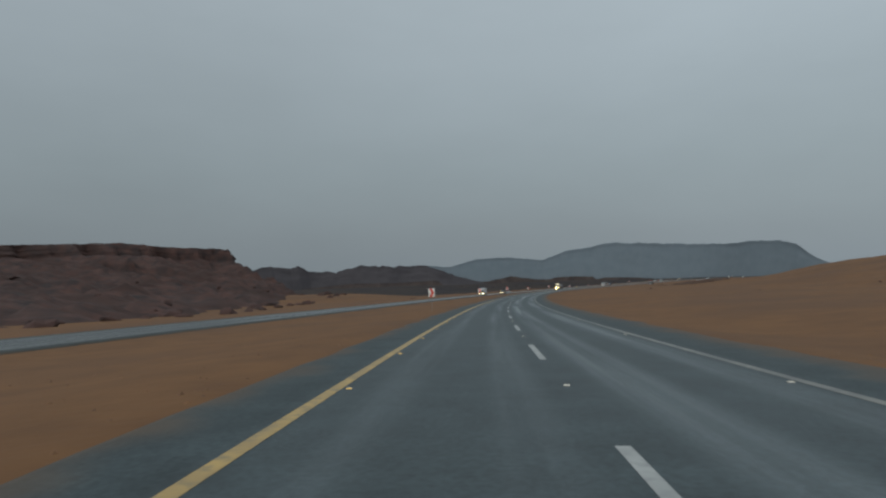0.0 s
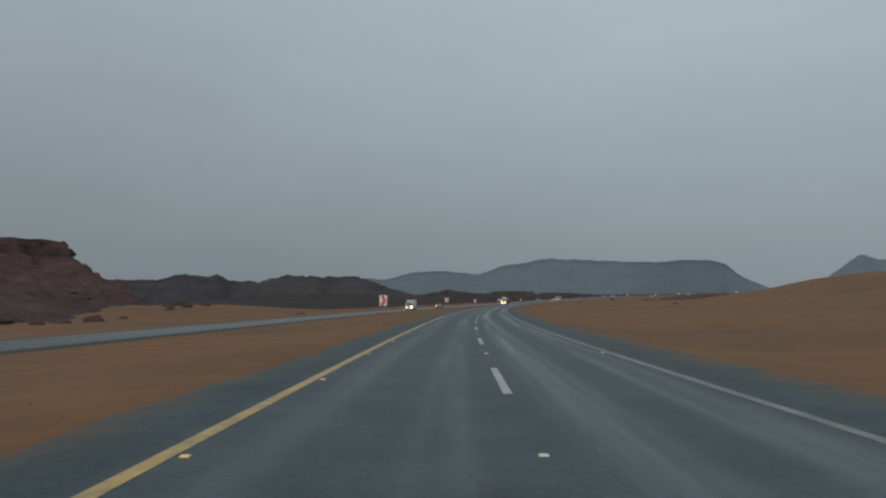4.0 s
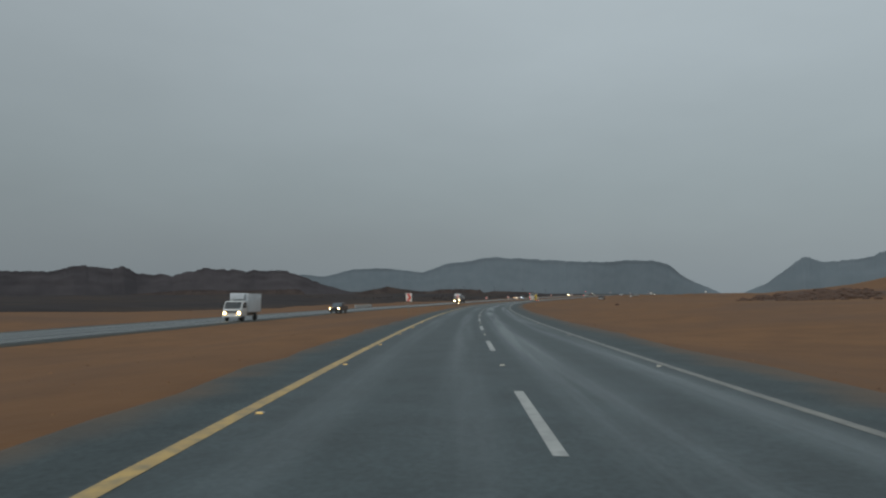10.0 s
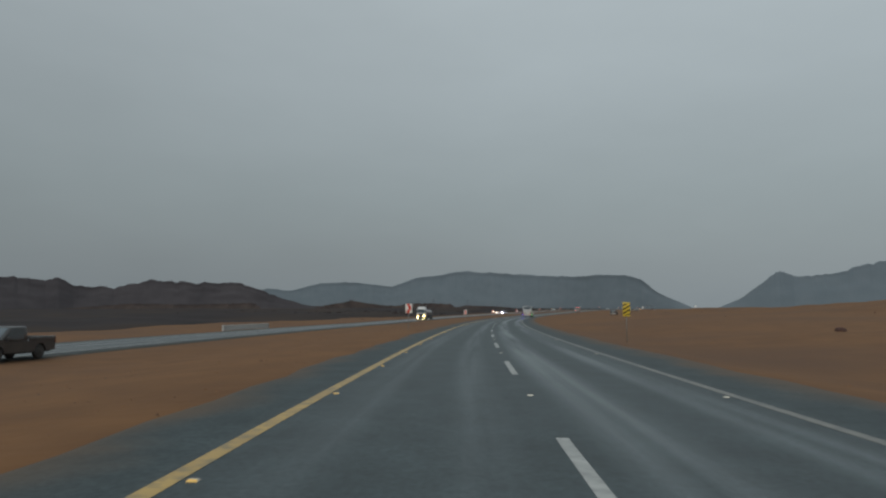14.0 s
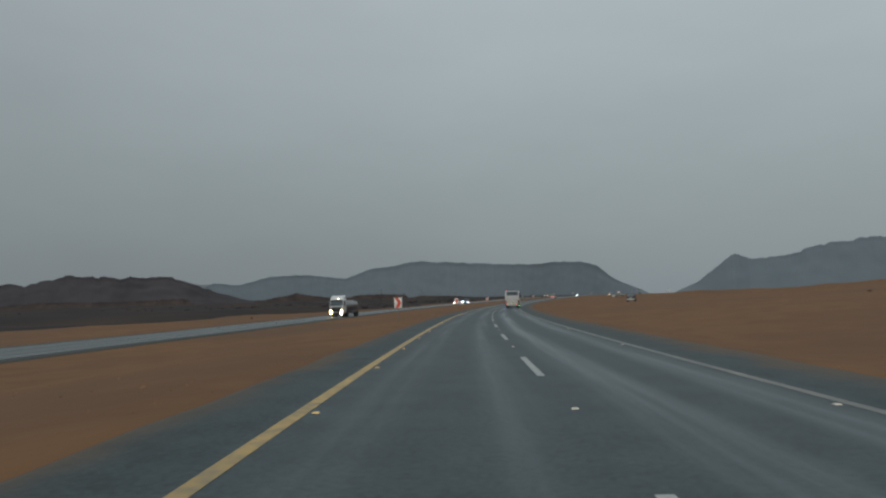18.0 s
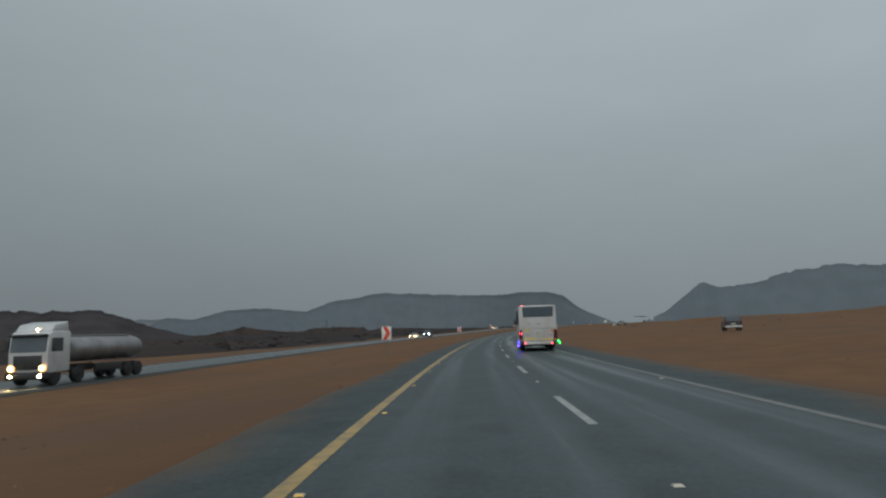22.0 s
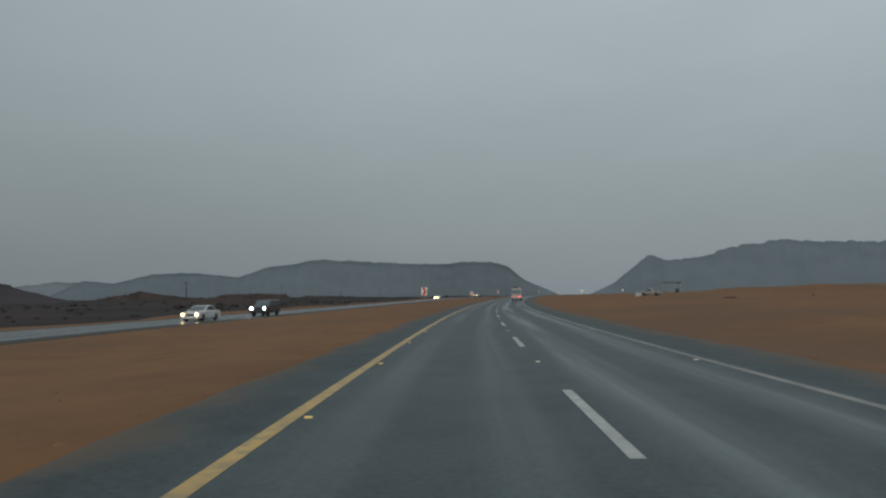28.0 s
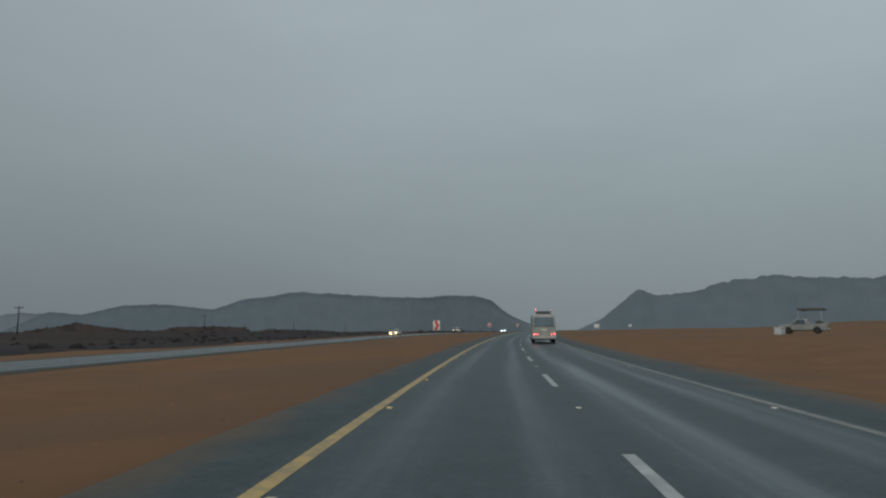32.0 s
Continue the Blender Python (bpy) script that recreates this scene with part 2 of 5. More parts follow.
    # sand blown and washed over the outer shoulders, in tongues
    tongue = t.nodes.new("ShaderNodeTexNoise")
    tongue.inputs["Scale"].default_value, tongue.inputs["Detail"].default_value = 0.55, 7.0
    t.links.new(tc.outputs["Object"], tongue.inputs["Vector"])
    reach = t.nodes.new("ShaderNodeMath")
    reach.operation = "MULTIPLY_ADD"
    reach.inputs[1].default_value = 2.4
    t.links.new(tongue.outputs["Fac"], reach.inputs[0])
    t.links.new(off.outputs[0], reach.inputs[2])
    dust = t.nodes.new("ShaderNodeMapRange")
    dust.interpolation_type = "SMOOTHSTEP"
    for key, v in (("From Min", 5.6), ("From Max", 7.0), ("To Min", 0.0), ("To Max", 0.85)):
        dust.inputs[key].default_value = v
    t.links.new(reach.outputs[0], dust.inputs["Value"])
    dm = t.nodes.new("ShaderNodeMix")
    dm.data_type = "RGBA"
    dm.inputs[7].default_value = (0.098, 0.062, 0.036, 1)
    t.links.new(dust.outputs["Result"], dm.inputs[0])
    t.links.new(sp.outputs[2], dm.inputs[6])
    t.links.new(dm.outputs[2], b.inputs["Base Color"])
    n = t.nodes.new("ShaderNodeTexNoise")
    n.inputs["Scale"].default_value, n.inputs["Detail"].default_value = 60.0, 3.0
    t.links.new(tc.outputs["Object"], n.inputs["Vector"])
    k = t.nodes.new("ShaderNodeBump")
    k.inputs["Strength"].default_value, k.inputs["Distance"].default_value = 0.25, 0.01
    t.links.new(n.outputs["Fac"], k.inputs["Height"])
    t.links.new(k.outputs["Normal"], b.inputs["Normal"])
    return m


ASPHALT = wet_asphalt("wet_asphalt", ((0.95, 0.6, 0.45), (2.75, 0.6, 0.5), (4.65, 0.8, 1.0), (6.5, 0.65, 0.8)))
ASPHALT_FAR = wet_asphalt("wet_asphalt_far", ((-0.3, 1.0, 0.7), (1.6, 1.2, 0.9), (3.4, 1.2, 0.9), (5.2, 1.2, 0.9), (7.2, 1.2, 0.9), (9.2, 1.1, 0.8)), (0.050, 0.056, 0.056), 4.5, 0.22, 0.42, 0.21)
SAND = material("wet_orange_sand", (0.178, 0.087, 0.037), 0.9, second=(0.138, 0.068, 0.031), scale=0.5, detail=9.0, bump=0.45, bump_scale=3.0,
                third=(0.118, 0.064, 0.037), third_scale=0.05, specular=0.2)
ROCK_NEAR = material("dark_red_rock", (0.090, 0.048, 0.039), 0.9, second=(0.040, 0.029, 0.027), scale=0.22, bump=0.9, bump_scale=0.9,
                     third=(0.050, 0.029, 0.024), third_scale=0.05, specular=0.2)
ROCK_DARK = material("black_brown_rock", (0.070, 0.062, 0.065), 0.95, second=(0.050, 0.045, 0.048), scale=0.02, bump=0.6, bump_scale=0.2, specular=0.15)
# far mesas: distance haze painted in as a low-contrast blue-grey base colour
ROCK_FAR = material("haze_blue_rock", (0.153, 0.177, 0.193), 1.0, second=(0.140, 0.165, 0.181), scale=0.02, detail=8.0, bump=0.2, bump_scale=0.03, specular=0.05)
# outer plain: brown rock with rain haze lightened into its colour
ROCK_MIST = material("misty_brown_rock", (0.098, 0.086, 0.084), 1.0, second=(0.072, 0.062, 0.060), scale=0.03, bump=0.5, bump_scale=0.2, specular=0.05)
# hindmost mountain: more haze in the colour, so paler still
ROCK_PALE = material("haze_pale_rock", (0.205, 0.222, 0.238), 1.0, second=(0.188, 0.205, 0.220), scale=0.008, specular=0.05)
ROCK_BROWN = material("brown_black_rock", (0.070, 0.052, 0.045), 0.95, second=(0.046, 0.035, 0.032), scale=0.05, bump=0.8, bump_scale=0.4, specular=0.15)
ROCK_PLAIN = material("dark_stony_plain", (0.043, 0.036, 0.036), 0.95, second=(0.032, 0.027, 0.027), scale=0.06, bump=0.8, bump_scale=0.4,
                      third=(0.056, 0.040, 0.031), third_scale=0.02, specular=0.08)
YELLOW_PAINT = material("worn_yellow_line", (0.48, 0.31, 0.095), 0.5, second=(0.36, 0.235, 0.085), scale=1.5, third=(0.22, 0.17, 0.09), third_scale=5.0)
WHITE_PAINT = material("worn_white_line", (0.40, 0.40, 0.375), 0.5, second=(0.29, 0.29, 0.275), scale=1.5, third=(0.25, 0.25, 0.24), third_scale=5.0)
EDGE_PAINT = material("dirty_edge_line", (0.215, 0.205, 0.175), 0.5, second=(0.135, 0.132, 0.118), scale=0.9, third=(0.10, 0.10, 0.095), third_scale=4.0)

# ---- the road's line ----
RS = np.arange(-160.0, 1601.0, 2.0)
CURVE = ((-160, 0.00074), (0, 0.000759), (275, 0.000889), (550, 0.000817), (825, 0.000765), (1100, 0.00070), (1600, 0.00020))
GRADE = ((-160, -0.020), (0, -0.0201), (141, -0.0080), (282, -0.0048), (424, -0.0016), (565, 0.0062), (706, 0.0150), (820, 0.006), (950, 0.0), (1600, 0.0))


def running_sum(v):
    r = np.concatenate(([0.0], np.cumsum((v[1:] + v[:-1]) * 0.5 * 2.0)))
    return r - np.interp(0.0, RS, r)


R_HEAD = running_sum(np.interp(RS, *zip(*CURVE)))
R_X = running_sum(np.sin(R_HEAD))
R_Y = running_sum(np.cos(R_HEAD))
R_Z = running_sum(np.interp(RS, *zip(*GRADE)))


def road_point(s, w, dz=0.0):
    h = np.interp(s, RS, R_HEAD)
    return (np.interp(s, RS, R_X) + w * math.cos(h), np.interp(s, RS, R_Y) - w * math.sin(h), np.interp(s, RS, R_Z) + dz)


def on_road(s, w, dz=0.0, turn=0.0):
    """Pose at s metres along and w metres right of the yellow line; +y looks along the road, turned clockwise by turn degrees."""
    x, y, z = road_point(s, w, dz)
    h = math.degrees(np.interp(s, RS, R_HEAD))
    slope = math.degrees(math.atan(np.interp(s, *zip(*GRADE)))) if abs(turn) < 90 else -math.degrees(math.atan(np.interp(s, *zip(*GRADE))))
    return pose(x, y, z, slope, 0, -h - turn)


def smooth(a, b, v):
    k = np.clip((v - a) / (b - a), 0, 1)
    return k * k * (3 - 2 * k)


FAR_HALF = 5.3


def far_centre(s):
    """Middle of the opposite carriageway."""
    return -26.4


def far_drop(s):
    """How far the opposite carriageway lies below this one."""
    return float(np.interp(s, (0, 60, 160, 400, 480, 560, 620), (0.85, 0.90, 1.10, 1.10, 0.74, 0.50, 0.52)))


def ground_height(s, w):
    """Height of the ground over the road's own height."""
    z = 0.0
    c, d = far_centre(s), far_drop(s)
    if w < -1.75:
        z -= d * smooth(2.5, 19.0, -w) + 0.18 * smooth(3, 8, -w) * (1 - smooth(12, 20, -w))
        if w < c - FAR_HALF:
            z += -0.35 * smooth(33, 50, -w) + 0.3 * smooth(120, 260, -w) + 2.3 * smooth(34, 76, -w) * smooth(185, 220, s) * (1 - smooth(245, 290, s))
    elif w > 9.4:
        crest = np.interp(s, (-160, 60, 160, 288, 400, 435, 473, 540, 730, 800, 1600), (9, 10, 11.5, 12.3, 12.0, 11.2, 8.4, 6.2, 3.5, 0.9, 0.8))
        z += -0.35 * smooth(9.6, 13, w) * (1 - smooth(14, 24, w)) + crest * (0.10 * smooth(14, 50, w) + 0.14 * smooth(50, 85, w) + 0.76 * smooth(85, 150, w))
    return z


def sheet(name, verts, faces, mat, smooth_shade=True):
    me = bpy.data.meshes.new(name)
    me.from_pydata(verts, [], faces)
    me.materials.append(mat)
    if smooth_shade:
        me.polygons.foreach_set("use_smooth", [True] * len(me.polygons))
    me.update()
    return me


# ground: fine strip along the road, and a wide plain out to the horizon
Z_PLAIN = -4.0
G_S = np.arange(-156.0, 1500.0, 6.0)
G_W = [-900, -700, -520, -400, -300, -230, -180, -145, -118, -96, -80, -66, -54, -46, -40, -36, -33.4, -32.3, -31.55, -31.0, -28, -24, -21.7, -21.2, -20.4, -19.2, -17.6, -16, -14, -12, -10.4, -9, -7.6,
       -6.2, -5, -3.9, -3, -2.3, -1.7, -1.2, 4, 8.9, 9.45, 10.1, 11, 12.2, 13.8, 15.5, 17.5, 20, 23, 27, 32, 37, 42, 46, 50, 54, 58, 62, 66, 70, 74, 78, 83, 88, 93, 98, 104, 110, 117, 124, 131, 139, 147, 156, 166, 180, 195, 210, 270, 350, 460, 600, 760, 900]
verts, faces = [], []
for s in G_S:
    rz = np.interp(s, RS, R_Z)
    c = far_centre(s)
    for w in G_W:
        x, y, z = road_point(s, w)
        rough = 0.10 * noise.noise((x * 0.11, y * 0.11, 0)) + 0.05 * noise.noise((x * 0.35, y * 0.35, 3))
        big = noise.noise((x * 0.016, y * 0.016, 7)) * 1.3 * smooth(22, 90, abs(w)) + noise.noise((x * 0.05, y * 0.05, 2)) * 0.35 * smooth(24, 60, abs(w))
        if w > 40:
            big += 0.95 * smooth(42, 78, w) * noise.hetero_terrain((x * 0.034, y * 0.034, 4), 0.9, 2.1, 5, 0.3) - 0.45 * smooth(42, 78, w)
        dz = ground_height(s, w)
        under = -1.5 < w < 9.2 or abs(w - c) < FAR_HALF - 0.4
        if under:
            dz = -0.18 - (far_drop(s) if w < -2 else 0)
        elif abs(w - c) < FAR_HALF + 0.5:
            dz = -0.05 - far_drop(s)
        else:
            edge = min(smooth(1.75, 4.5, -w) if w < 0 else smooth(9.4, 13, w), smooth(FAR_HALF + 0.3, FAR_HALF + 4, abs(w - c)))
            dz += rough * edge * (1.6 if abs(w) > 9 else 1.0) + big - 0.05
        far = smooth(260, 700, abs(w))
        verts.append((x, y, (z + dz) * (1 - far) + (Z_PLAIN - 3.5 * smooth(700, 900, abs(w))) * far))
nw = len(G_W)
for i in range(len(G_S) - 1):
    for j in range(nw - 1):
        a = i * nw + j
        faces.append((a, a + 1, a + nw + 1, a + nw))
k = len(verts)
cx, cy = 300.0, 700.0
ring = 96
verts.append((cx, cy, Z_PLAIN - 2.0))
for r in (600, 1300, 2500, 4200, 6500):
    for q in range(ring):
        a = 2 * math.pi * q / ring
        verts.append((cx + r * math.cos(a), cy + r * math.sin(a), Z_PLAIN - 2.0 + (1.6 if r > 1000 else 0) * (0.5 + noise.noise((math.cos(a) * 6, math.sin(a) * 6, r * 0.01)))))
for q in range(ring):
    faces.append((k, k + 1 + q, k + 1 + (q + 1) % ring))
    for r in range(4):
        a, b = k + 1 + r * ring + q, k + 1 + r * ring + (q + 1) % ring
        faces.append((a, a + ring, b + ring, b))
near_faces = (len(G_S) - 1) * (nw - 1)
ground_mesh = sheet("ground", verts, faces, SAND)
ground_mesh.materials.append(ROCK_MIST)
ground_mesh.polygons.foreach_set("material_index", [0] * near_faces + [1] * (len(faces) - near_faces))
ground = tagged(new("ground", ground_mesh), "wet orange desert sand with low humps beside the road", "ground", kind="structure")


def ribbon(name, s0, s1, step, edges, mat, centre=None, uv0=0.0, ragged=0.0):
    """A strip along the road. edges: (w, dz) from one side to the other."""
    ss = np.arange(s0, s1 + 0.001, step)
    vs, fs = [], []
    for s in ss:
        c = centre(s) if centre else 0.0
        for k, (w, dz) in enumerate(edges):
            if ragged and (k < 3 or k > len(edges) - 4):
                side = -1 if k < 3 else 1
                w += side * ragged * (noise.noise((s * 0.35, side * 9.0, 0)) + 0.8 * noise.noise((s * 0.08, side * 4.0, 5)))
            vs.append(road_point(s, w + c, dz - (far_drop(s) if centre else 0.0)))
    n = len(edges)
    for i in range(len(ss) - 1):
        for j in range(n - 1):
            a = i * n + j
            fs.append((a, a + 1, a + n + 1, a + n))
    me = sheet(name, vs, fs, mat)
    uv = me.uv_layers.new(name="road")
    vi = np.empty(len(me.loops), dtype=np.int32)
    me.loops.foreach_get("vertex_index", vi)
    flat = np.empty((len(vi), 2))
    flat[:, 0] = np.array([e[0] for e in edges])[vi % n] + uv0
    flat[:, 1] = ss[vi // n]
    uv.data.foreach_set("uv", flat.ravel())
    return new(name, me)


# dark gravel plain beyond the opposite carriageway
P_W = [-62, -65, -68, -71, -75, -79, -84, -90, -97, -106, -116, -128, -142, -160, -185, -230, -290, -370, -470, -600, -780]
pv, pf = [], []
P_S = np.arange(270.0, 1480.0, 5.0)
for s in P_S:
    for k, w in enumerate(P_W):
        x, y, z = road_point(s, w - 7 * noise.noise((s * 0.03, 0, 4)) - 60 * (1 - smooth(270, 350, s)) + 17 * smooth(440, 530, s))
        hit, place, *_ = ground.ray_cast(Vector((x, y, 200)), Vector((0, 0, -1)))
        gz = place.z if hit else Z_PLAIN
        hump = max(0.0, noise.fractal((x * 0.02, y * 0.02, 1), 1.0, 2.0, 5) + 0.25) * min(1.3, 0.04 * (-w - 62)) + min(1.0, 0.1 * (-w - 62)) * (0.9 * abs(noise.noise((x * 0.06, y * 0.06, 8))) + 0.5 * abs(noise.noise((x * 0.15, y * 0.15, 5))))
        pv.append((x, y, gz + (-0.25 if k == 0 else 0.08 + hump)))
for i in range(len(P_S) - 1):
    for j in range(len(P_W) - 1):
        a = i * len(P_W) + j
        pf.append((a, a + len(P_W), a + len(P_W) + 1, a + 1))
tagged(new("rocky_plain", sheet("rocky_plain", pv, pf, ROCK_PLAIN)), "dark brown stony plain beyond the opposite carriageway", "ground", kind="structure")

road = tagged(ribbon("road", -150, 1480, 2, [(-1.75, -0.22), (-1.7, -0.01), (-1.6, 0), (0, 0.0), (3.65, 0.0), (7.3, 0.0), (9.3, 0.0), (9.42, -0.01), (9.5, -0.22)], ASPHALT, ragged=0.28),
              "wet dark grey asphalt carriageway with shiny wheel tracks", "road", kind="structure")
road_far = tagged(ribbon("road_opposite", -150, 1480, 4, [(-5.35, -0.2), (-5.25, 0.0), (-3.0, 0.03), (0, 0.05), (3.0, 0.03), (5.25, 0.0), (5.35, -0.2)], ASPHALT_FAR, centre=far_centre, uv0=4.5),
                  "wet blue-grey asphalt carriageway beyond the sandy median", "road", kind="structure")


def marking(name, ob_parent, edges, s0, s1, step, mat, centre=None):
    o = ribbon(name, s0, s1, step, edges, mat, centre=centre)
    o.parent = ob_parent
    return o


marking("yellow_edge_line", road, [(-0.10, 0.004), (0.10, 0.004)], -150, 1480, 4, YELLOW_PAINT)["label"] = "worn yellow edge line"
marking("white_edge_line", road, [(7.16, 0.004), (7.34, 0.004)], -150, 1480, 4, EDGE_PAINT)["label"] = "dirty white edge line"
marking("edge_line", road_far, [(3.55, 0.028), (3.7, 0.027)], -150, 1480, 4, EDGE_PAINT, far_centre)
marking("edge_line", road_far, [(-3.7, 0.027), (-3.55, 0.028)], -150, 1480, 4, EDGE_PAINT, far_centre)

# ---- small building helpers ----
def part(name, bm, mat, parent, label=""):
    me = bpy.data.meshes.new(name)
    bm.to_mesh(me)
    bm.free()
    me.materials.append(mat)
    o = new(name, me)
    o.parent = parent
    if label:
        o["label"] = label
    return o


def block(x0, x1, y0, y1, z0, z1, bevel=0.0, segments=2, taper=None):
    """A box with rounded edges; taper: (dx, dy) by which the top is drawn in on each side."""
    bm = bmesh.new()
    tx, ty = taper or (0, 0)
    lo = [bm.verts.new(p) for p in ((x0, y0, z0), (x1, y0, z0), (x1, y1, z0), (x0, y1, z0))]
    hi = [bm.verts.new(p) for p in ((x0 + tx, y0 + ty, z1), (x1 - tx, y0 + ty, z1), (x1 - tx, y1 - ty, z1), (x0 + tx, y1 - ty, z1))]
    bm.faces.new(lo[::-1])
    bm.faces.new(hi)
    for i in range(4):
        bm.faces.new((lo[i], lo[(i + 1) % 4], hi[(i + 1) % 4], hi[i]))
    if bevel:
        bmesh.ops.bevel(bm, geom=bm.edges[:], offset=bevel, segments=segments, affect="EDGES", profile=0.5)
    for f in bm.faces:
        f.smooth = bevel > 0
    return bm


def prism(outline, x0, x1, bevel=0.0, cut=()):
    """A side profile (y, z points, counter-clockwise seen from +x) pulled across from x0 to x1."""
    bm = bmesh.new()
    a = [bm.verts.new((x0, y, z)) for y, z in outline]
    b = [bm.verts.new((x1, y, z)) for y, z in outline]
    n = len(outline)
    bm.faces.new(a[::-1])
    bm.faces.new(b)
    for i in range(n):
        bm.faces.new((a[i], a[(i + 1) % n], b[(i + 1) % n], b[i]))
    bmesh.ops.recalc_face_normals(bm, faces=bm.faces[:])
    if bevel:
        bmesh.ops.bevel(bm, geom=bm.edges[:], offset=bevel, segments=2, affect="EDGES", profile=0.5, clamp_overlap=True)
        for f in bm.faces:
            f.smooth = True
    return bm


def disc(cx, cy, cz, r, x0, x1, n=28, bevel=0.0):
    """A wheel-like cylinder with its axis along x."""
    bm = bmesh.new()
    a = [bm.verts.new((x0, cy + r * math.cos(2 * math.pi * i / n), cz + r * math.sin(2 * math.pi * i / n))) for i in range(n)]
    b = [bm.verts.new((x1, v.co.y, v.co.z)) for v in a]
    bm.faces.new(a[::-1])
    bm.faces.new(b)
    for i in range(n):
        bm.faces.new((a[i], a[(i + 1) % n], b[(i + 1) % n], b[i]))
    bmesh.ops.recalc_face_normals(bm, faces=bm.faces[:])
    if bevel:
        ring = [e for e in bm.edges if abs(e.verts[0].co.x - e.verts[1].co.x) < 1e-6]
        bmesh.ops.bevel(bm, geom=ring, offset=bevel, segments=2, affect="EDGES")
    for f in bm.faces:
        f.smooth = len(f.verts) == 4
    return bm


def lamp(cx, cy, cz, rx, rz, depth, face):
    """A shallow oval lamp lens with a domed front; face: +1 looks along +y, -1 along -y, 2 along +x, -2 along -x."""
    bm = bmesh.new()
    n = 16
    rows = ((0.0, 1.0), (0.6, 0.92), (0.9, 0.6), (1.0, 0.0))
    rings = []
    for d, k in rows:
        ring = []
        for i in range(n if k else 1):
            a = 2 * math.pi * i / n
            u, v = rx * k * math.cos(a), rz * k * math.sin(a)
            if abs(face) == 1:
                ring.append(bm.verts.new((cx + u, cy + d * depth * face, cz + v)))
            else:
                ring.append(bm.verts.new((cx + d * depth * face / 2, cy + u, cz + v)))
        rings.append(ring)
    for p, q in zip(rings, rings[1:]):
        for i in range(n):
            if len(q) == 1:
                bm.faces.new((p[i], p[(i + 1) % n], q[0]))
            else:
                bm.faces.new((p[i], p[(i + 1) % n], q[(i + 1) % n], q[i]))
    bm.faces.new(rings[0][::-1])
    bmesh.ops.recalc_face_normals(bm, faces=bm.faces[:])
    for f in bm.faces:
        f.smooth = True
    return bm


def tube(points, r, n=8):
    bm = bmesh.new()
    rings = []
    pts = [Vector(p) for p in points]
    for i, p in enumerate(pts):
        d = (pts[min(i + 1, len(pts) - 1)] - pts[max(i - 1, 0)]).normalized()
        q = d.to_track_quat("Z", "Y")
        rings.append([bm.verts.new(p + q @ Vector((r * math.cos(2 * math.pi * k / n), r * math.sin(2 * math.pi * k / n), 0))) for k in range(n)])
    for a, b in zip(rings, rings[1:]):
        for k in range(n):
            bm.faces.new((a[k], a[(k + 1) % n], b[(k + 1) % n], b[k]))
    bm.faces.new(rings[0][::-1])
    bm.faces.new(rings[-1])
    for f in bm.faces:
        f.smooth = True
    return bm


def merge(*bms):
    out = bmesh.new()
    for b in bms:
        me = bpy.data.meshes.new("tmp")
        b.to_mesh(me)
        b.free()
        out.from_mesh(me)
        bpy.data.meshes.remove(me)
    return out


def headlamp(parent, x, y, z, rx, rz, mat):
    """A headlamp at the front: an outer lens, when lit widened into a glowing halo round a bright core."""
    lit = {"lit_warm_headlamp": GLOW_WARM, "lit_cold_headlamp": GLOW_COOL}.get(mat.name)
    lens = part("headlamp", lamp(x, y, z, rx * (1.35 if lit else 1), rz * (1.5 if lit else 1), 0.05, 1), lit or mat, parent, "headlamp lens widened to show its halo" if lit else "unlit headlamp")
    if lit:
        part("bulb", lamp(x, y + 0.035, z, rx * 0.8, rz * 0.85, 0.03, 1), mat, lens, "dazzling lamp core")
    return lens


def thing(name, label, category, group="", kind=""):
    return tagged(new(name), label, category, group, kind)


# ---- materials of the things ----
WHITE_BUS = material("grimy_white_bus_paint", (0.575, 0.56, 0.535), 0.35, second=(0.52, 0.50, 0.475), scale=1.3, third=(0.44, 0.415, 0.385), third_scale=0.9, coat=0.2)
WHITE_CAR = material("white_car_paint", (0.62, 0.62, 0.61), 0.3, second=(0.52, 0.52, 0.50), scale=2.0, coat=0.3)
BOX_WHITE = material("white_box_panel", (0.55, 0.58, 0.60), 0.45, second=(0.45, 0.48, 0.50), scale=1.0)
PALE_VAN = material("grimy_pale_van_paint", (0.40, 0.385, 0.335), 0.4, second=(0.30, 0.285, 0.245), scale=2.0, coat=0.2)
BEIGE_CAR = material("dull_beige_car_paint", (0.33, 0.32, 0.29), 0.4, second=(0.25, 0.24, 0.22), scale=2.0, coat=0.2)
DARK_CAR = material("dark_car_paint", (0.035, 0.033, 0.035), 0.3, second=(0.05, 0.047, 0.045), scale=2.0, coat=0.3)
GREY_TANK = material("dull_tank_metal", (0.34, 0.33, 0.33), 0.4, metal=0.5, second=(0.24, 0.23, 0.23), scale=1.0)
GLASS_DARK = material("dark_tinted_glass", (0.072, 0.092, 0.106), 0.12, second=(0.09, 0.11, 0.124), scale=0.8, specular=0.6)
COACH_GLASS = material("teal_tinted_coach_glass", (0.150, 0.190, 0.208), 0.16, second=(0.105, 0.138, 0.152), scale=0.8, specular=0.6)
COACH_REAR_GLASS = material("grey_blue_rear_glass", (0.060, 0.082, 0.100), 0.2, second=(0.078, 0.100, 0.118), scale=0.8, specular=0.5)
CAB_GLASS = material("dull_cab_glass", (0.045, 0.052, 0.056), 0.3, second=(0.06, 0.066, 0.07), scale=0.8, specular=0.15)
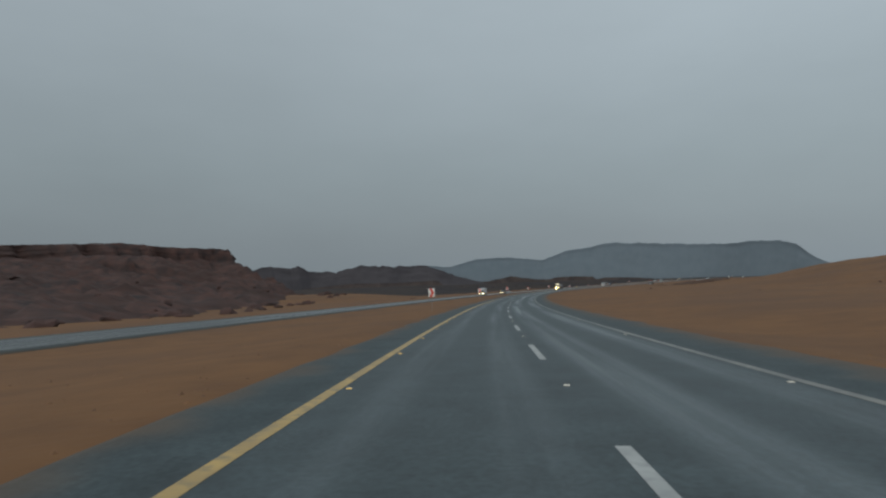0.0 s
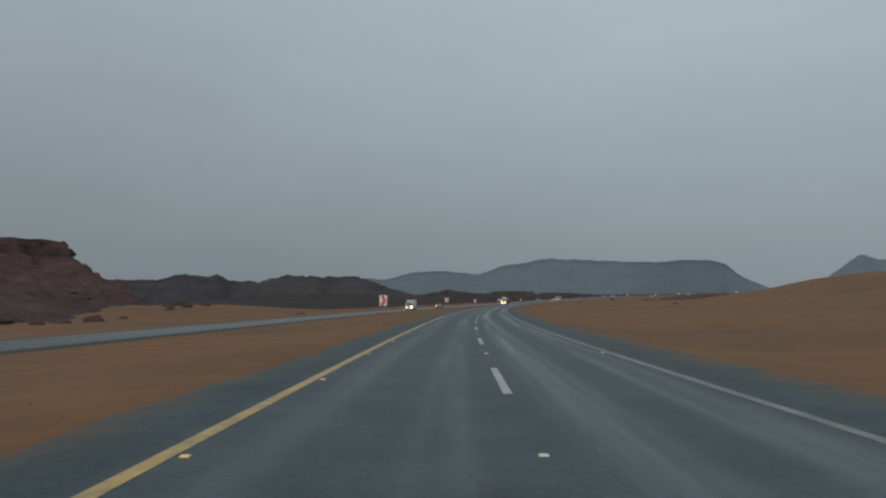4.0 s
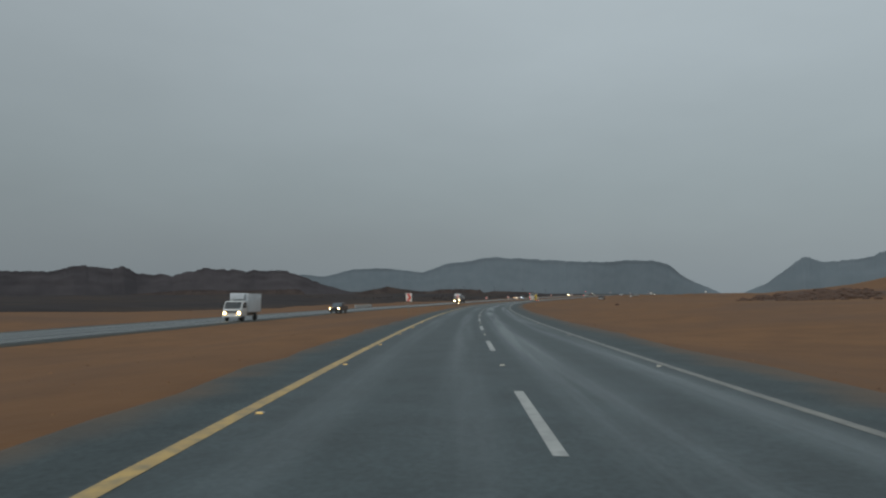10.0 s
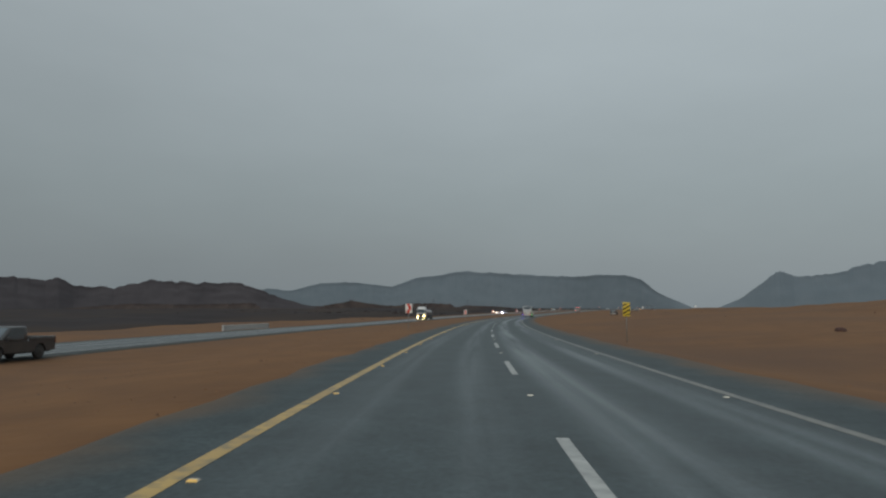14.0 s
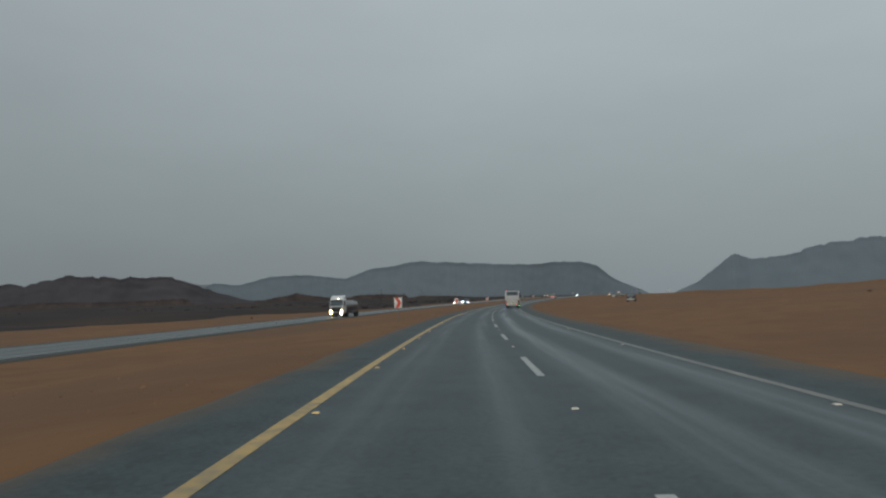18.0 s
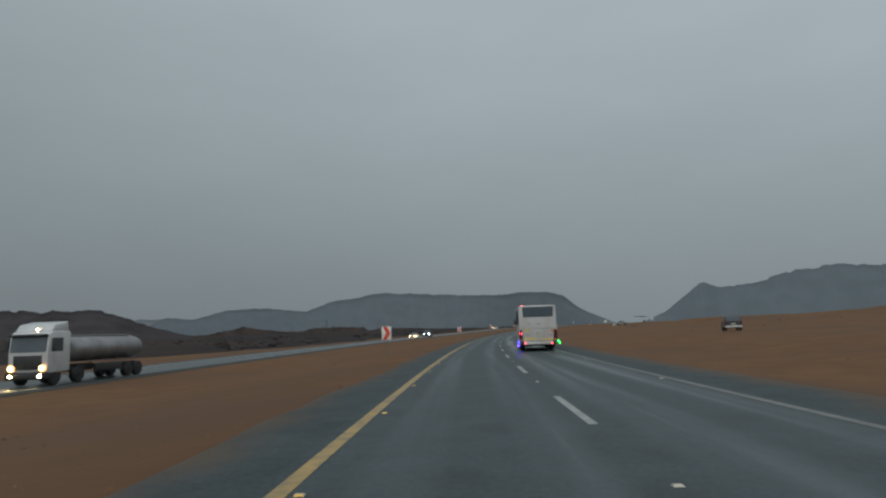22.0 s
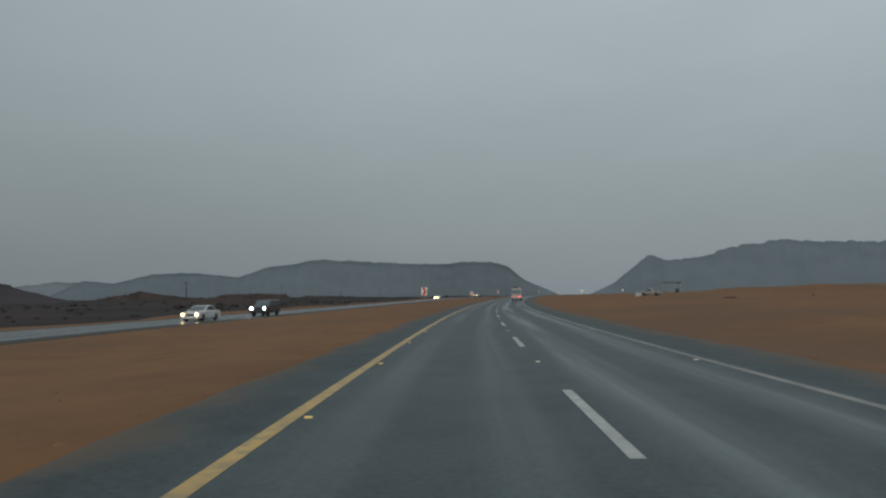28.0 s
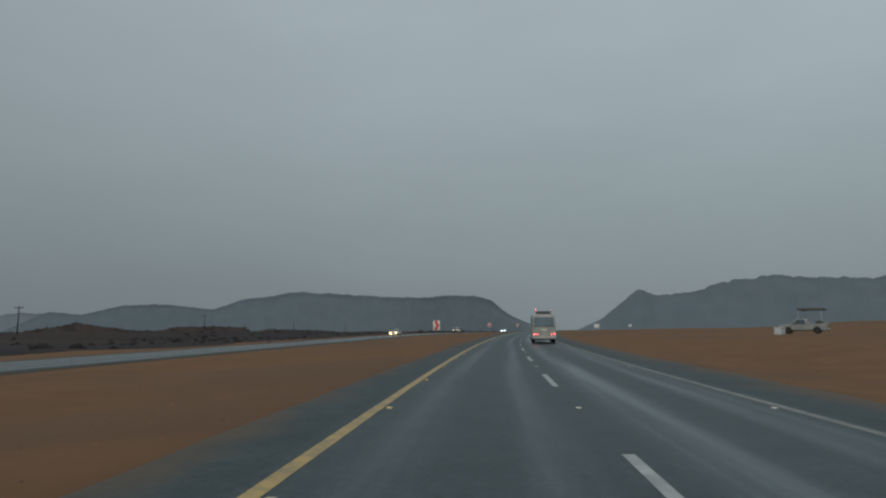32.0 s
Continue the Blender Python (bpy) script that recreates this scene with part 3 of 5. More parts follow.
RUBBER = material("wet_tyre_rubber", (0.018, 0.018, 0.018), 0.6, second=(0.03, 0.028, 0.026), scale=4.0)
# dirty steel, its colour darkened further for the shade inside the arches
STEEL_RIM = material("dirty_shaded_rim", (0.06, 0.057, 0.054), 0.55, metal=0.5, second=(0.05, 0.046, 0.042), scale=6.0)
BLACK_TRIM = material("black_plastic_trim", (0.022, 0.022, 0.023), 0.5, second=(0.035, 0.033, 0.032), scale=4.0)
UNDERSIDE = material("muddy_underside", (0.03, 0.026, 0.022), 0.85, second=(0.05, 0.042, 0.034), scale=3.0)
STRIPE_RED = material("faded_red_stripe", (0.14, 0.085, 0.08), 0.45, second=(0.22, 0.15, 0.13), scale=4.0)
TAPE_YELLOW = material("yellow_reflective_tape", (0.95, 0.68, 0.05), 0.35, second=(0.85, 0.55, 0.04), scale=9.0)
STICKER_YELLOW = material("yellow_sticker", (0.75, 0.58, 0.10), 0.5, second=(0.62, 0.46, 0.08), scale=9.0)
STICKER_ORANGE = material("orange_sticker", (0.75, 0.28, 0.05), 0.5, second=(0.62, 0.22, 0.04), scale=9.0)
PLATE_PALE = material("pale_plate", (0.75, 0.70, 0.52), 0.45)
INK = material("black_ink", (0.02, 0.02, 0.02), 0.6)
TAIL_DARK = material("dark_red_tail_lens", (0.10, 0.012, 0.012), 0.2, second=(0.06, 0.01, 0.01), scale=8.0)
TAIL_RED = material("red_tail_lens", (0.120, 0.012, 0.018), 0.2, second=(0.07, 0.009, 0.012), scale=8.0)
BUMPER_GREY = material("dark_grey_bumper", (0.085, 0.08, 0.082), 0.6, second=(0.05, 0.047, 0.048), scale=5.0)
LED_BLUE = material("blue_led", (0.05, 0.05, 0.8), 0.3, emit=(0.004, 0.006, 1.0), strength=260.0)
LED_GREEN = material("green_led", (0.02, 0.5, 0.25), 0.3, emit=(0.004, 1.0, 0.06), strength=60.0)
LAMP_RED = material("lit_red_lamp", (0.8, 0.05, 0.05), 0.3, emit=(1.0, 0.05, 0.06), strength=16.0)
LAMP_AMBER = material("lit_amber_lamp", (0.9, 0.35, 0.05), 0.3, emit=(1.0, 0.38, 0.08), strength=1.2)
LAMP_MARKER = material("lit_orange_marker", (0.9, 0.2, 0.05), 0.3, emit=(1.0, 0.22, 0.06), strength=9.0)
LAMP_WARM = material("lit_warm_headlamp", (1.0, 0.9, 0.7), 0.2, emit=(1.0, 0.74, 0.32), strength=60.0)
LAMP_COOL = material("lit_cold_headlamp", (0.9, 0.95, 1.0), 0.2, emit=(0.80, 0.92, 1.0), strength=160.0)
# dimmer emission for oversize lit lenses, standing in for the lamps' halo
GLOW_WARM = material("warm_halo_lens", (1.0, 0.8, 0.5), 0.2, emit=(1.0, 0.50, 0.15), strength=3.2)
GLOW_COOL = material("cold_halo_lens", (0.9, 0.95, 1.0), 0.2, emit=(0.55, 0.74, 1.0), strength=4.0)
SIGN_WHITE = material("white_sign_sheeting", (0.88, 0.84, 0.76), 0.45, second=(0.74, 0.70, 0.64), scale=3.0)
SIGN_RED = material("red_sign_sheeting", (0.74, 0.085, 0.05), 0.45, second=(0.64, 0.07, 0.04), scale=3.0)
SIGN_YELLOW = material("yellow_sign_sheeting", (0.80, 0.56, 0.05), 0.45, second=(0.68, 0.46, 0.04), scale=3.0)
ZINC = material("galvanised_steel", (0.42, 0.43, 0.43), 0.45, metal=0.7, second=(0.32, 0.33, 0.33), scale=12.0)
POST_STEEL = material("dull_weathered_post", (0.27, 0.255, 0.235), 0.6, metal=0.2, second=(0.20, 0.18, 0.155), scale=6.0)
STUD_BODY = material("road_stud_body", (0.40, 0.36, 0.30), 0.5, second=(0.40, 0.38, 0.34), scale=30.0)
STUD_WHITE = material("white_stud_reflector", (0.62, 0.56, 0.46), 0.2)
STUD_AMBER = material("amber_stud_reflector", (0.9, 0.55, 0.15), 0.2)

TARP = material("weathered_brown_tarpaulin", (0.125, 0.095, 0.085), 0.8, second=(0.095, 0.075, 0.068), scale=2.0)

# ---- far mesas and ridges ----

def ridge(name, crest, mat, label, depth=2.2, cliff=0.30, jag=0.04, cols=260, base=-7.0, foot=None, back=1.0, seed=0.0, viewer=(90.0, 350.0), gully=0.16, rows=14, fine=1.0, slope=1.4, blocks=0.0, bend=0.0, knobs=1.4):
    """A rocky ridge: a crest line, a cliff under it and a gullied talus slope down to its foot on the viewer's side."""
    c = np.array(crest, dtype=float)
    d = np.concatenate(([0.0], np.cumsum(np.hypot(np.diff(c[:, 0]), np.diff(c[:, 1])))))
    u = np.linspace(0, d[-1], cols)
    X, Y, Z = (np.interp(u, d, c[:, k]) for k in range(3))
    if bend:
        reach = int(cols * bend)
        bell = np.exp(-0.5 * (np.arange(-2 * reach, 2 * reach + 1) / reach) ** 2)
        bell /= bell.sum()
        X, Y = (np.convolve(np.pad(v, 2 * reach, mode="reflect", reflect_type="odd"), bell, mode="valid") for v in (X, Y))
    if foot is not None:
        f = np.array(foot, dtype=float)
        FX, FY = (np.interp(u / d[-1], np.linspace(0, 1, len(f)), f[:, k]) for k in range(2))
    vs, fs = [], []
    top = float(np.max(Z) - base)
    for i in range(cols):
        h = Z[i] - base
        wob = noise.fractal((u[i] * fine * 3.0 / top, seed, 0), 0.55, 2.0, 8)
        zc = Z[i] + wob * jag * h
        toward = Vector((viewer[0] - X[i], viewer[1] - Y[i]))
        toward.normalize()
        if foot is not None:
            fx, fy = FX[i] - X[i], FY[i] - Y[i]
        else:
            reach = depth * max(h, 0.25 * top)
            fx, fy = toward.x * reach, toward.y * reach
        vs.append((X[i] - toward.x * back * top * 2.0, Y[i] - toward.y * back * top * 2.0, base - 2))
        vs.append((X[i] - toward.x * back * top * 0.8, Y[i] - toward.y * back * top * 0.8, zc - 0.25 * h))
        for r in range(rows):
            k = r / (rows - 1)
            edge = 0.05 + 0.05 * noise.fractal((u[i] * fine * 1.2 / top, seed + 5, 1), 1.0, 2.0, 4)
            if k < 0.35:
                q = k / 0.35
                out, hh = edge * q, 1.0 - cliff * q ** 1.5
            else:
                q = (k - 0.35) / 0.65
                out, hh = edge + (1 - edge) * q, (1 - cliff) * (1 - q) ** slope
            g = gully * noise.fractal((u[i] * fine * 0.9 / top, out * knobs, seed + 9), 1.0, 2.0, 4) * math.sin(math.pi * min(1, out * 1.05) ** 0.6)
            o = max(0.0, out + g * 0.6)
            zz = base + (zc - base) * max(0.0, hh + g * 0.35 * (1 if 0 < r < rows - 1 else 0))
            if blocks and 0 < r < rows - 1:
                if k < 0.35:
                    o += 0.0045 * noise.noise((u[i] * 0.012, q * 7.0, 3)) + 0.003 * noise.noise((u[i] * 0.06, q * 16.0, 5))
                px, py = X[i] + fx * o, Y[i] + fy * o
                near = min(1.0, out * 6.0)
                for size, k2 in ((9.0, 1.0), (4.0, 0.55), (1.9, 0.28)):
                    zz += near * blocks * k2 * (0.55 - noise.voronoi((px / size, py / size, seed))[0][0])
            vs.append((X[i] + fx * o, Y[i] + fy * o, zz if r < rows - 1 else base - 1))
    n = rows + 2
    for i in range(cols - 1):
        for j in range(n - 1):
            a = i * n + j
            fs.append((a, a + n, a + n + 1, a + 1))
    return tagged(new(name, sheet(name, vs, fs, mat)), label, "mountain", kind="structure")


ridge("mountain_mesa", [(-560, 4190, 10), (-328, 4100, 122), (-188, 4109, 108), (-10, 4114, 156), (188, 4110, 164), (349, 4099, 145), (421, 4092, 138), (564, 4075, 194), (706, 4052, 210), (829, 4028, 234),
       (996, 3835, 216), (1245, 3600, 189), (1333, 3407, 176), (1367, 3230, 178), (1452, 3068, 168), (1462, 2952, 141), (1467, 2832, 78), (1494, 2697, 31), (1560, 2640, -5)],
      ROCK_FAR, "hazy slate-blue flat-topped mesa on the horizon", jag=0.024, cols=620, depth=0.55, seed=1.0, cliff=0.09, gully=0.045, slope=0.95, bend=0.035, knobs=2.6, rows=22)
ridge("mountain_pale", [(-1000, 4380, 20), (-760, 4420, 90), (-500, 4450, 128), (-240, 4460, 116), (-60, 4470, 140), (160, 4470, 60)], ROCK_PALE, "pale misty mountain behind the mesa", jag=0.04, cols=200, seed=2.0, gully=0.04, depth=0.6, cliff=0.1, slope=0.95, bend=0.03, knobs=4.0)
ridge("mountain_dark", [(-960, 1130, 20), (-800, 1220, 44), (-681, 1275, 46), (-632, 1292, 33), (-574, 1311, 37), (-482, 1300, 36), (-454, 1308, 46), (-429, 1318, 46), (-404, 1335, 42), (-387, 1338, 48), (-365, 1340, 35),
       (-309, 1350, 32), (-277, 1350, 39.5), (-252, 1345, 45), (-180, 1330, 40.5), (-115, 1314, 41), (-71, 1298, 28), (-39, 1282, 15), (30, 1264, -3)],
      ROCK_DARK, "dark brown-black rocky hills beyond the road", jag=0.06, cols=640, depth=0.8, seed=3.0, cliff=0.09, gully=0.14, slope=0.95, bend=0.02, knobs=4.5, rows=24)
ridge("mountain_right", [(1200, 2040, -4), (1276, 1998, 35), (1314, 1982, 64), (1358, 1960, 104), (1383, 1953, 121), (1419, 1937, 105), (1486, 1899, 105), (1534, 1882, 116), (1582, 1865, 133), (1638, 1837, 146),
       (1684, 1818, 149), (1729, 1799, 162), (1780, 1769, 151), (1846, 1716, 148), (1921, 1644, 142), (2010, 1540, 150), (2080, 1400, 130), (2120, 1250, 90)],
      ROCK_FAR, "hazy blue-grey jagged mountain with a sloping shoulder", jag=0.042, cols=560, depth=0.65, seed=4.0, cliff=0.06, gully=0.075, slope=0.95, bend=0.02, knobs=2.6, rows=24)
ridge("hill_low", [(-360, 1215, -4), (-250, 1240, 6), (-170, 1262, 5), (-90, 1280, 8), (-25, 1300, 4), (20, 1318, 4), (40, 1325, 8), (58, 1329, 11), (70, 1332, 14.5), (84, 1334, 11), (105, 1335, 8.5), (128, 1336, 5.5), (150, 1336, 5.5), (168, 1335, 9.5), (205, 1332, 10), (240, 1328, 8.5), (246, 1326, 4), (254, 1324, 3.5), (262, 1322, 6.5), (320, 1305, 4.5), (370, 1285, 0), (440, 1250, -5)],
      ROCK_BROWN, "low dark brown rocky ridge along the plain", jag=0.12, cols=520, depth=2.2, seed=5.0, base=-6, gully=0.2, cliff=0.15, fine=2.0, rows=22)
ridge("mesa_near", [(-420, -60, 22), (-330, 60, 24), (-270, 190, 24), (-210, 266, 23.5), (-193, 278, 24), (-170, 293, 25), (-152, 303, 23), (-129, 312.5, 22), (-125.5, 314.8, 21), (-124.3, 315.6, 15), (-117, 320, 9.5), (-108, 325.5, 4.5), (-101, 330, -3)],
      ROCK_NEAR, "dark red-brown cliff with boulder-strewn talus near the road", jag=0.014, cols=760, base=-4.0, cliff=0.24, seed=6.0, gully=0.24, rows=70, slope=0.92, blocks=3.4,
      foot=[(-72, -120), (-63, -40), (-57, 10), (-52, 45), (-50, 75), (-49, 105), (-52, 145), (-59, 190), (-66, 230), (-73, 262), (-80, 290)], back=2.5, fine=2.0)

# ---- lane dashes and road studs ----
DASH_AT = ((-12, -128.0), (0, 16.0), (1, 27.15), (3, 51.4), (4, 63.1), (9, 125.1), (11, 149.3), (14, 185.0), (15, 196.4), (17, 220.0), (18, 231.8), (19.5, 249.1), (21, 267.1), (26, 325.5), (28, 348.5), (29.5, 365.6), (31, 382.4),
           (32, 393.1), (34, 416.6), (36, 440.6), (37, 451.5), (39, 476.4), (43, 525.1), (45, 549.8), (46, 562.6), (48, 588.2), (50, 613.2), (70, 853.0))


def dash_at(n):
    return float(np.interp(n, *zip(*DASH_AT)))


for n in range(-3, 70):
    s = dash_at(n)
    o = ribbon("lane_dash", s - 2.05, s + 2.05, 2.05, [(3.65 - 0.075, 0.004), (3.65 + 0.075, 0.004)], WHITE_PAINT)
    o.parent = road


def stud_mesh(name, lens):
    bm = bmesh.new()
    lo = [bm.verts.new(p) for p in ((-0.06, -0.055, 0), (0.06, -0.055, 0), (0.06, 0.055, 0), (-0.06, 0.055, 0))]
    hi = [bm.verts.new(p) for p in ((-0.048, -0.022, 0.02), (0.048, -0.022, 0.02), (0.048, 0.022, 0.02), (-0.048, 0.022, 0.02))]
    bm.faces.new(hi)
    for i in range(4):
        f = bm.faces.new((lo[i], lo[(i + 1) % 4], hi[(i + 1) % 4], hi[i]))
        f.material_index = 1 if i in (0, 2) else 0
    me = bpy.data.meshes.new(name)
    bm.to_mesh(me)
    bm.free()
    me.materials.append(STUD_BODY)
    me.materials.append(lens)
    return me


STUD_A, STUD_B = stud_mesh("road_stud_amber", STUD_AMBER), stud_mesh("road_stud_white", STUD_WHITE)
for n in range(-2, 60):
    for k, (w, me, label, group) in enumerate(((0.22, STUD_A, "amber reflecting road stud beside the yellow line", "studs along the yellow line"),
                                               (0.22, STUD_A, "amber reflecting road stud beside the yellow line", "studs along the yellow line"),
                                               (3.65, STUD_B, "white reflecting road stud between lane dashes", "studs between the lane dashes"),
                                               (7.03, STUD_B, "white reflecting road stud beside the edge line", "studs along the edge line"))):
        s = dash_at(n + (0.0, 0.5, 0.5, 0.5)[k])
        o = tagged(new("road_stud", me), label, "road stud", group)
        o.matrix_world = on_road(s, w, 0.003) @ Matrix.Scale(0.85, 4)

# ---- chevron signs ----
def chevron_sign():
    root = thing("chevron_sign", "white sign with red chevron on a steel post in sand", "road sign", "curve chevron signs")
    part("board", block(-0.30, 0.30, -0.012, 0.012, -0.41, 0.41, 0.006), SIGN_WHITE, root)
    bm = bmesh.new()
    pts = [(-0.23, 0.40), (0.03, 0.40), (0.25, 0.0), (0.03, -0.40), (-0.23, -0.40), (-0.02, 0.0)]
    a = [bm.verts.new((x, -0.018, z)) for x, z in pts]
    b = [bm.verts.new((x, -0.0125, z)) for x, z in pts]
    bm.faces.new((a[0], a[5], a[2], a[1]))
    bm.faces.new((a[5], a[4], a[3], a[2]))
    for i in range(6):
        bm.faces.new((a[i], a[(i + 1) % 6], b[(i + 1) % 6], b[i]))
    bmesh.ops.recalc_face_normals(bm, faces=bm.faces[:])
    part("chevron", bm, SIGN_RED, root, "red chevron pointing right")
    part("post", tube([(0, 0.05, -2.3), (0, 0.05, 0.30)], 0.022, 12), POST_STEEL, root, "galvanised steel post")
    for z in (0.22, -0.22):
        part("clamp", block(-0.07, 0.07, 0.012, 0.09, z - 0.02, z + 0.02, 0.004), ZINC, root)
    return root


SIGN_AT = ((-4.0, 1.7), (60.8, 1.65), (125.5, 1.71), (191.5, 1.86), (252.7, 1.56), (317.1, 1.81), (383.2, 1.45), (444.1, 1.52), (511.0, 1.69), (581.5, 1.96), (650.7, 1.69), (718, 1.7), (786, 1.7), (852, 1.7), (918, 1.7))
first = chevron_sign()
for k, (s, z) in enumerate(SIGN_AT):
    m = on_road(s, -3.69, z, random.uniform(-4, 6) - 2) @ pose(0, 0, 0, random.uniform(-1, 1), random.uniform(-1.5, 1.5), 0)
    if k == 0:
        first.matrix_world = m
    else:
        copy_thing(first, m)


def hazard_marker():
    root = thing("hazard_marker", "yellow object marker with black diagonal stripes on a post", "road sign")
    part("board", block(-0.22, 0.22, -0.012, 0.012, -0.42, 0.42, 0.006), SIGN_YELLOW, root)
    for i in range(-2, 4):
        bm = bmesh.new()
        z = -0.42 + 0.24 * i + 0.12
        quad = []
        for x, dz in ((-0.21, 0.0), (0.21, 0.24), (0.21, 0.34), (-0.21, 0.10)):
            quad.append((x, min(0.41, max(-0.41, z + dz))))
        if max(q[1] for q in quad) - min(q[1] for q in quad) < 0.05:
            bm.free()
            continue
        bm.faces.new([bm.verts.new((x, -0.0145, zz)) for x, zz in quad])
        bmesh.ops.solidify(bm, geom=bm.faces[:], thickness=0.002)
        part("stripe", bm, INK, root, "black diagonal stripe")
    part("post", tube([(0, 0.05, -2.1), (0, 0.05, 0.30)], 0.026, 12), POST_STEEL, root, "galvanised steel post")
    return root


hazard_marker().matrix_world = on_road(300.5, 11.7, 1.69, 3)

# ---- vehicles ----
def wheel(parent, x, y, r, width, side):
    """A tyre with its rim; side: +1 when its outer face looks to +x."""
    w = part("wheel", disc(0, y, r, r, x - width / 2, x + width / 2, 32, 0.035), RUBBER, parent, "wet black tyre")
    o = x + side * (width / 2 - 0.01)
    part("rim", disc(0, y, r, r * 0.58, min(o, o + side * 0.03), max(o, o + side * 0.03), 24, 0.01), STEEL_RIM, w, "dirty steel rim, darkened for arch shade")
    part("hub", disc(0, y, r, r * 0.2, min(o + side * 0.02, o + side * 0.07), max(o + side * 0.02, o + side * 0.07), 12), STEEL_RIM, w)
    return w


def side_panel(x0, x1, y0, y1, z0, z1, arches, bevel=0.02):
    """A body side in the y-z plane with round wheel arches cut out of its lower edge."""
    ys = [y0, y1]
    for c, r, zc in arches:
        half = math.sqrt(max(0.0, r * r - max(0.0, z0 - zc) ** 2))
        ys += [c - half - 0.002, c - half, c + half, c + half + 0.002] + [c - half * math.cos(math.pi * i / 12) for i in range(1, 12)]
    ys = sorted(y for y in ys if y0 <= y <= y1)
    bm = bmesh.new()
    rows = []
    for y in ys:
        zb = z0
        for c, r, zc in arches:
            if abs(y - c) <= r:
                zb = max(zb, zc + math.sqrt(r * r - (y - c) ** 2))
        rows.append([bm.verts.new(p) for p in ((x0, y, zb), (x0, y, z1), (x1, y, z1), (x1, y, zb))])
    for p, q in zip(rows, rows[1:]):
        for k in range(4):
            bm.faces.new((p[k], p[(k + 1) % 4], q[(k + 1) % 4], q[k]))
    bm.faces.new(rows[0])
    bm.faces.new(rows[-1][::-1])
    bmesh.ops.recalc_face_normals(bm, faces=bm.faces[:])
    return bm


def coach():
    L, W = 8.35, 1.25
    root = thing("coach", "grimy white single-deck coach with lit blue and red tail lamps", "bus")
    arches = [(2.72, 0.545, 0.475), (7.16, 0.50, 0.46)]
    for sx in (-1, 1):
        def flank(d0, d1):
            """The x range between two distances proud of the body side."""
            return sorted((sx * (W + d0), sx * (W + d1)))
        p = part("side_panel", side_panel(*flank(-0.05, 0.0), 0.28, L - 0.15, 0.335, 1.81, arches), WHITE_BUS, root, "white side panel with round wheel arches")
        part("waist_stripe", block(*flank(0.0, 0.012), 0.34, 7.25, 1.082, 1.096), STRIPE_RED, p, "faded red waist line")
        part("seam", block(*flank(0.0, 0.006), 0.84, 1.44, 1.145, 1.153), BLACK_TRIM, p)
        for yy, ww in ((4.70, 0.20), (4.99, 0.08), (5.22, 0.20)):
            part("vent", block(*flank(-0.01, 0.010), yy, yy + ww, 0.60, 0.74, 0.02), BLACK_TRIM, p, "dark vent")
        part("filler_cap", block(*flank(-0.01, 0.012), 0.97, 1.08, 1.54, 1.72, 0.045, 3), POST_STEEL, p, "grey oval filler cap")
        part("flap_handle", block(*flank(0.0, 0.012), 1.40, 1.54, 0.81, 0.845, 0.008), BUMPER_GREY, p)
        part("flap_edge", block(*flank(0.0, 0.005), 0.92, 1.40, 0.795, 0.805), BUMPER_GREY, p)
        part("panel_joint", block(*flank(0.0, 0.004), 3.42, 3.428, 0.36, 1.08), BUMPER_GREY, p)
        part("wheel_well", block(*sorted((sx * 0.6, sx * (W - 0.06))), 2.17, 3.27, 0.40, 1.04), UNDERSIDE, root)
        part("wheel_well", block(*sorted((sx * 0.6, sx * (W - 0.06))), 6.66, 7.66, 0.40, 0.99), UNDERSIDE, root)
        wheel(root, sx * (W - 0.27), 2.72, 0.46, 0.30, sx)
        wheel(root, sx * (W - 0.26), 7.16, 0.46, 0.26, sx)
        # window band
        part("window_band", block(*flank(-0.06, -0.012), 0.275, L - 0.25, 1.79, 2.91, 0.01, taper=(0.0, 0.02)), COACH_GLASS, root, "long dark tinted side glazing")
        yy = 0.30
        for i in range(7):
            y1 = yy + 1.06
            part("window_pillar", block(*flank(-0.03, -0.004), y1 - 0.035, y1 + 0.035, 1.81, 2.90, 0.006), BLACK_TRIM, root)
            fr = part("sliding_frame", block(*flank(-0.02, -0.002), yy + 0.06, y1 - 0.05, 2.565, 2.59), BLACK_TRIM, root)
            part("mullion", block(*flank(-0.02, -0.002), yy + 0.50, yy + 0.53, 1.84, 2.57), BLACK_TRIM, fr)
            yy = y1
        part("corner_post", block(*sorted((sx * (W - 0.32), sx * W)), 0.0, 0.275, 0.46, 2.98, 0.10, 4, taper=(0.02, 0.0)), WHITE_BUS, root, "white rounded rear corner")
        part("window_sill", block(*flank(-0.02, 0.006), 0.275, L - 0.3, 1.795, 1.815, 0.005), BLACK_TRIM, root)
        part("cant_rail", block(*flank(-0.09, -0.008), 0.26, L - 0.28, 2.895, 2.97, 0.02), WHITE_BUS, root, "white strip above the side glazing")
        part("front_marker", lamp(sx * W, 7.78, 0.215, 0.03, 0.03, 0.03, 2 * sx), LAMP_MARKER, root, "lit orange side marker")
        # mirror on a bent arm
        arm = part("mirror_arm", tube([(sx * (W - 0.05), L - 0.20, 2.42), (sx * (W + 0.05), L - 0.13, 2.40), (sx * (W + 0.08), L - 0.10, 2.32), (sx * (W + 0.08), L - 0.10, 1.74), (sx * (W + 0.02), L - 0.15, 1.66)], 0.016), BLACK_TRIM, root)
        part("mirror", block(*flank(0.01, 0.18), L - 0.17, L - 0.07, 1.81, 2.20, 0.03), BLACK_TRIM, arm, "tall black door mirror")
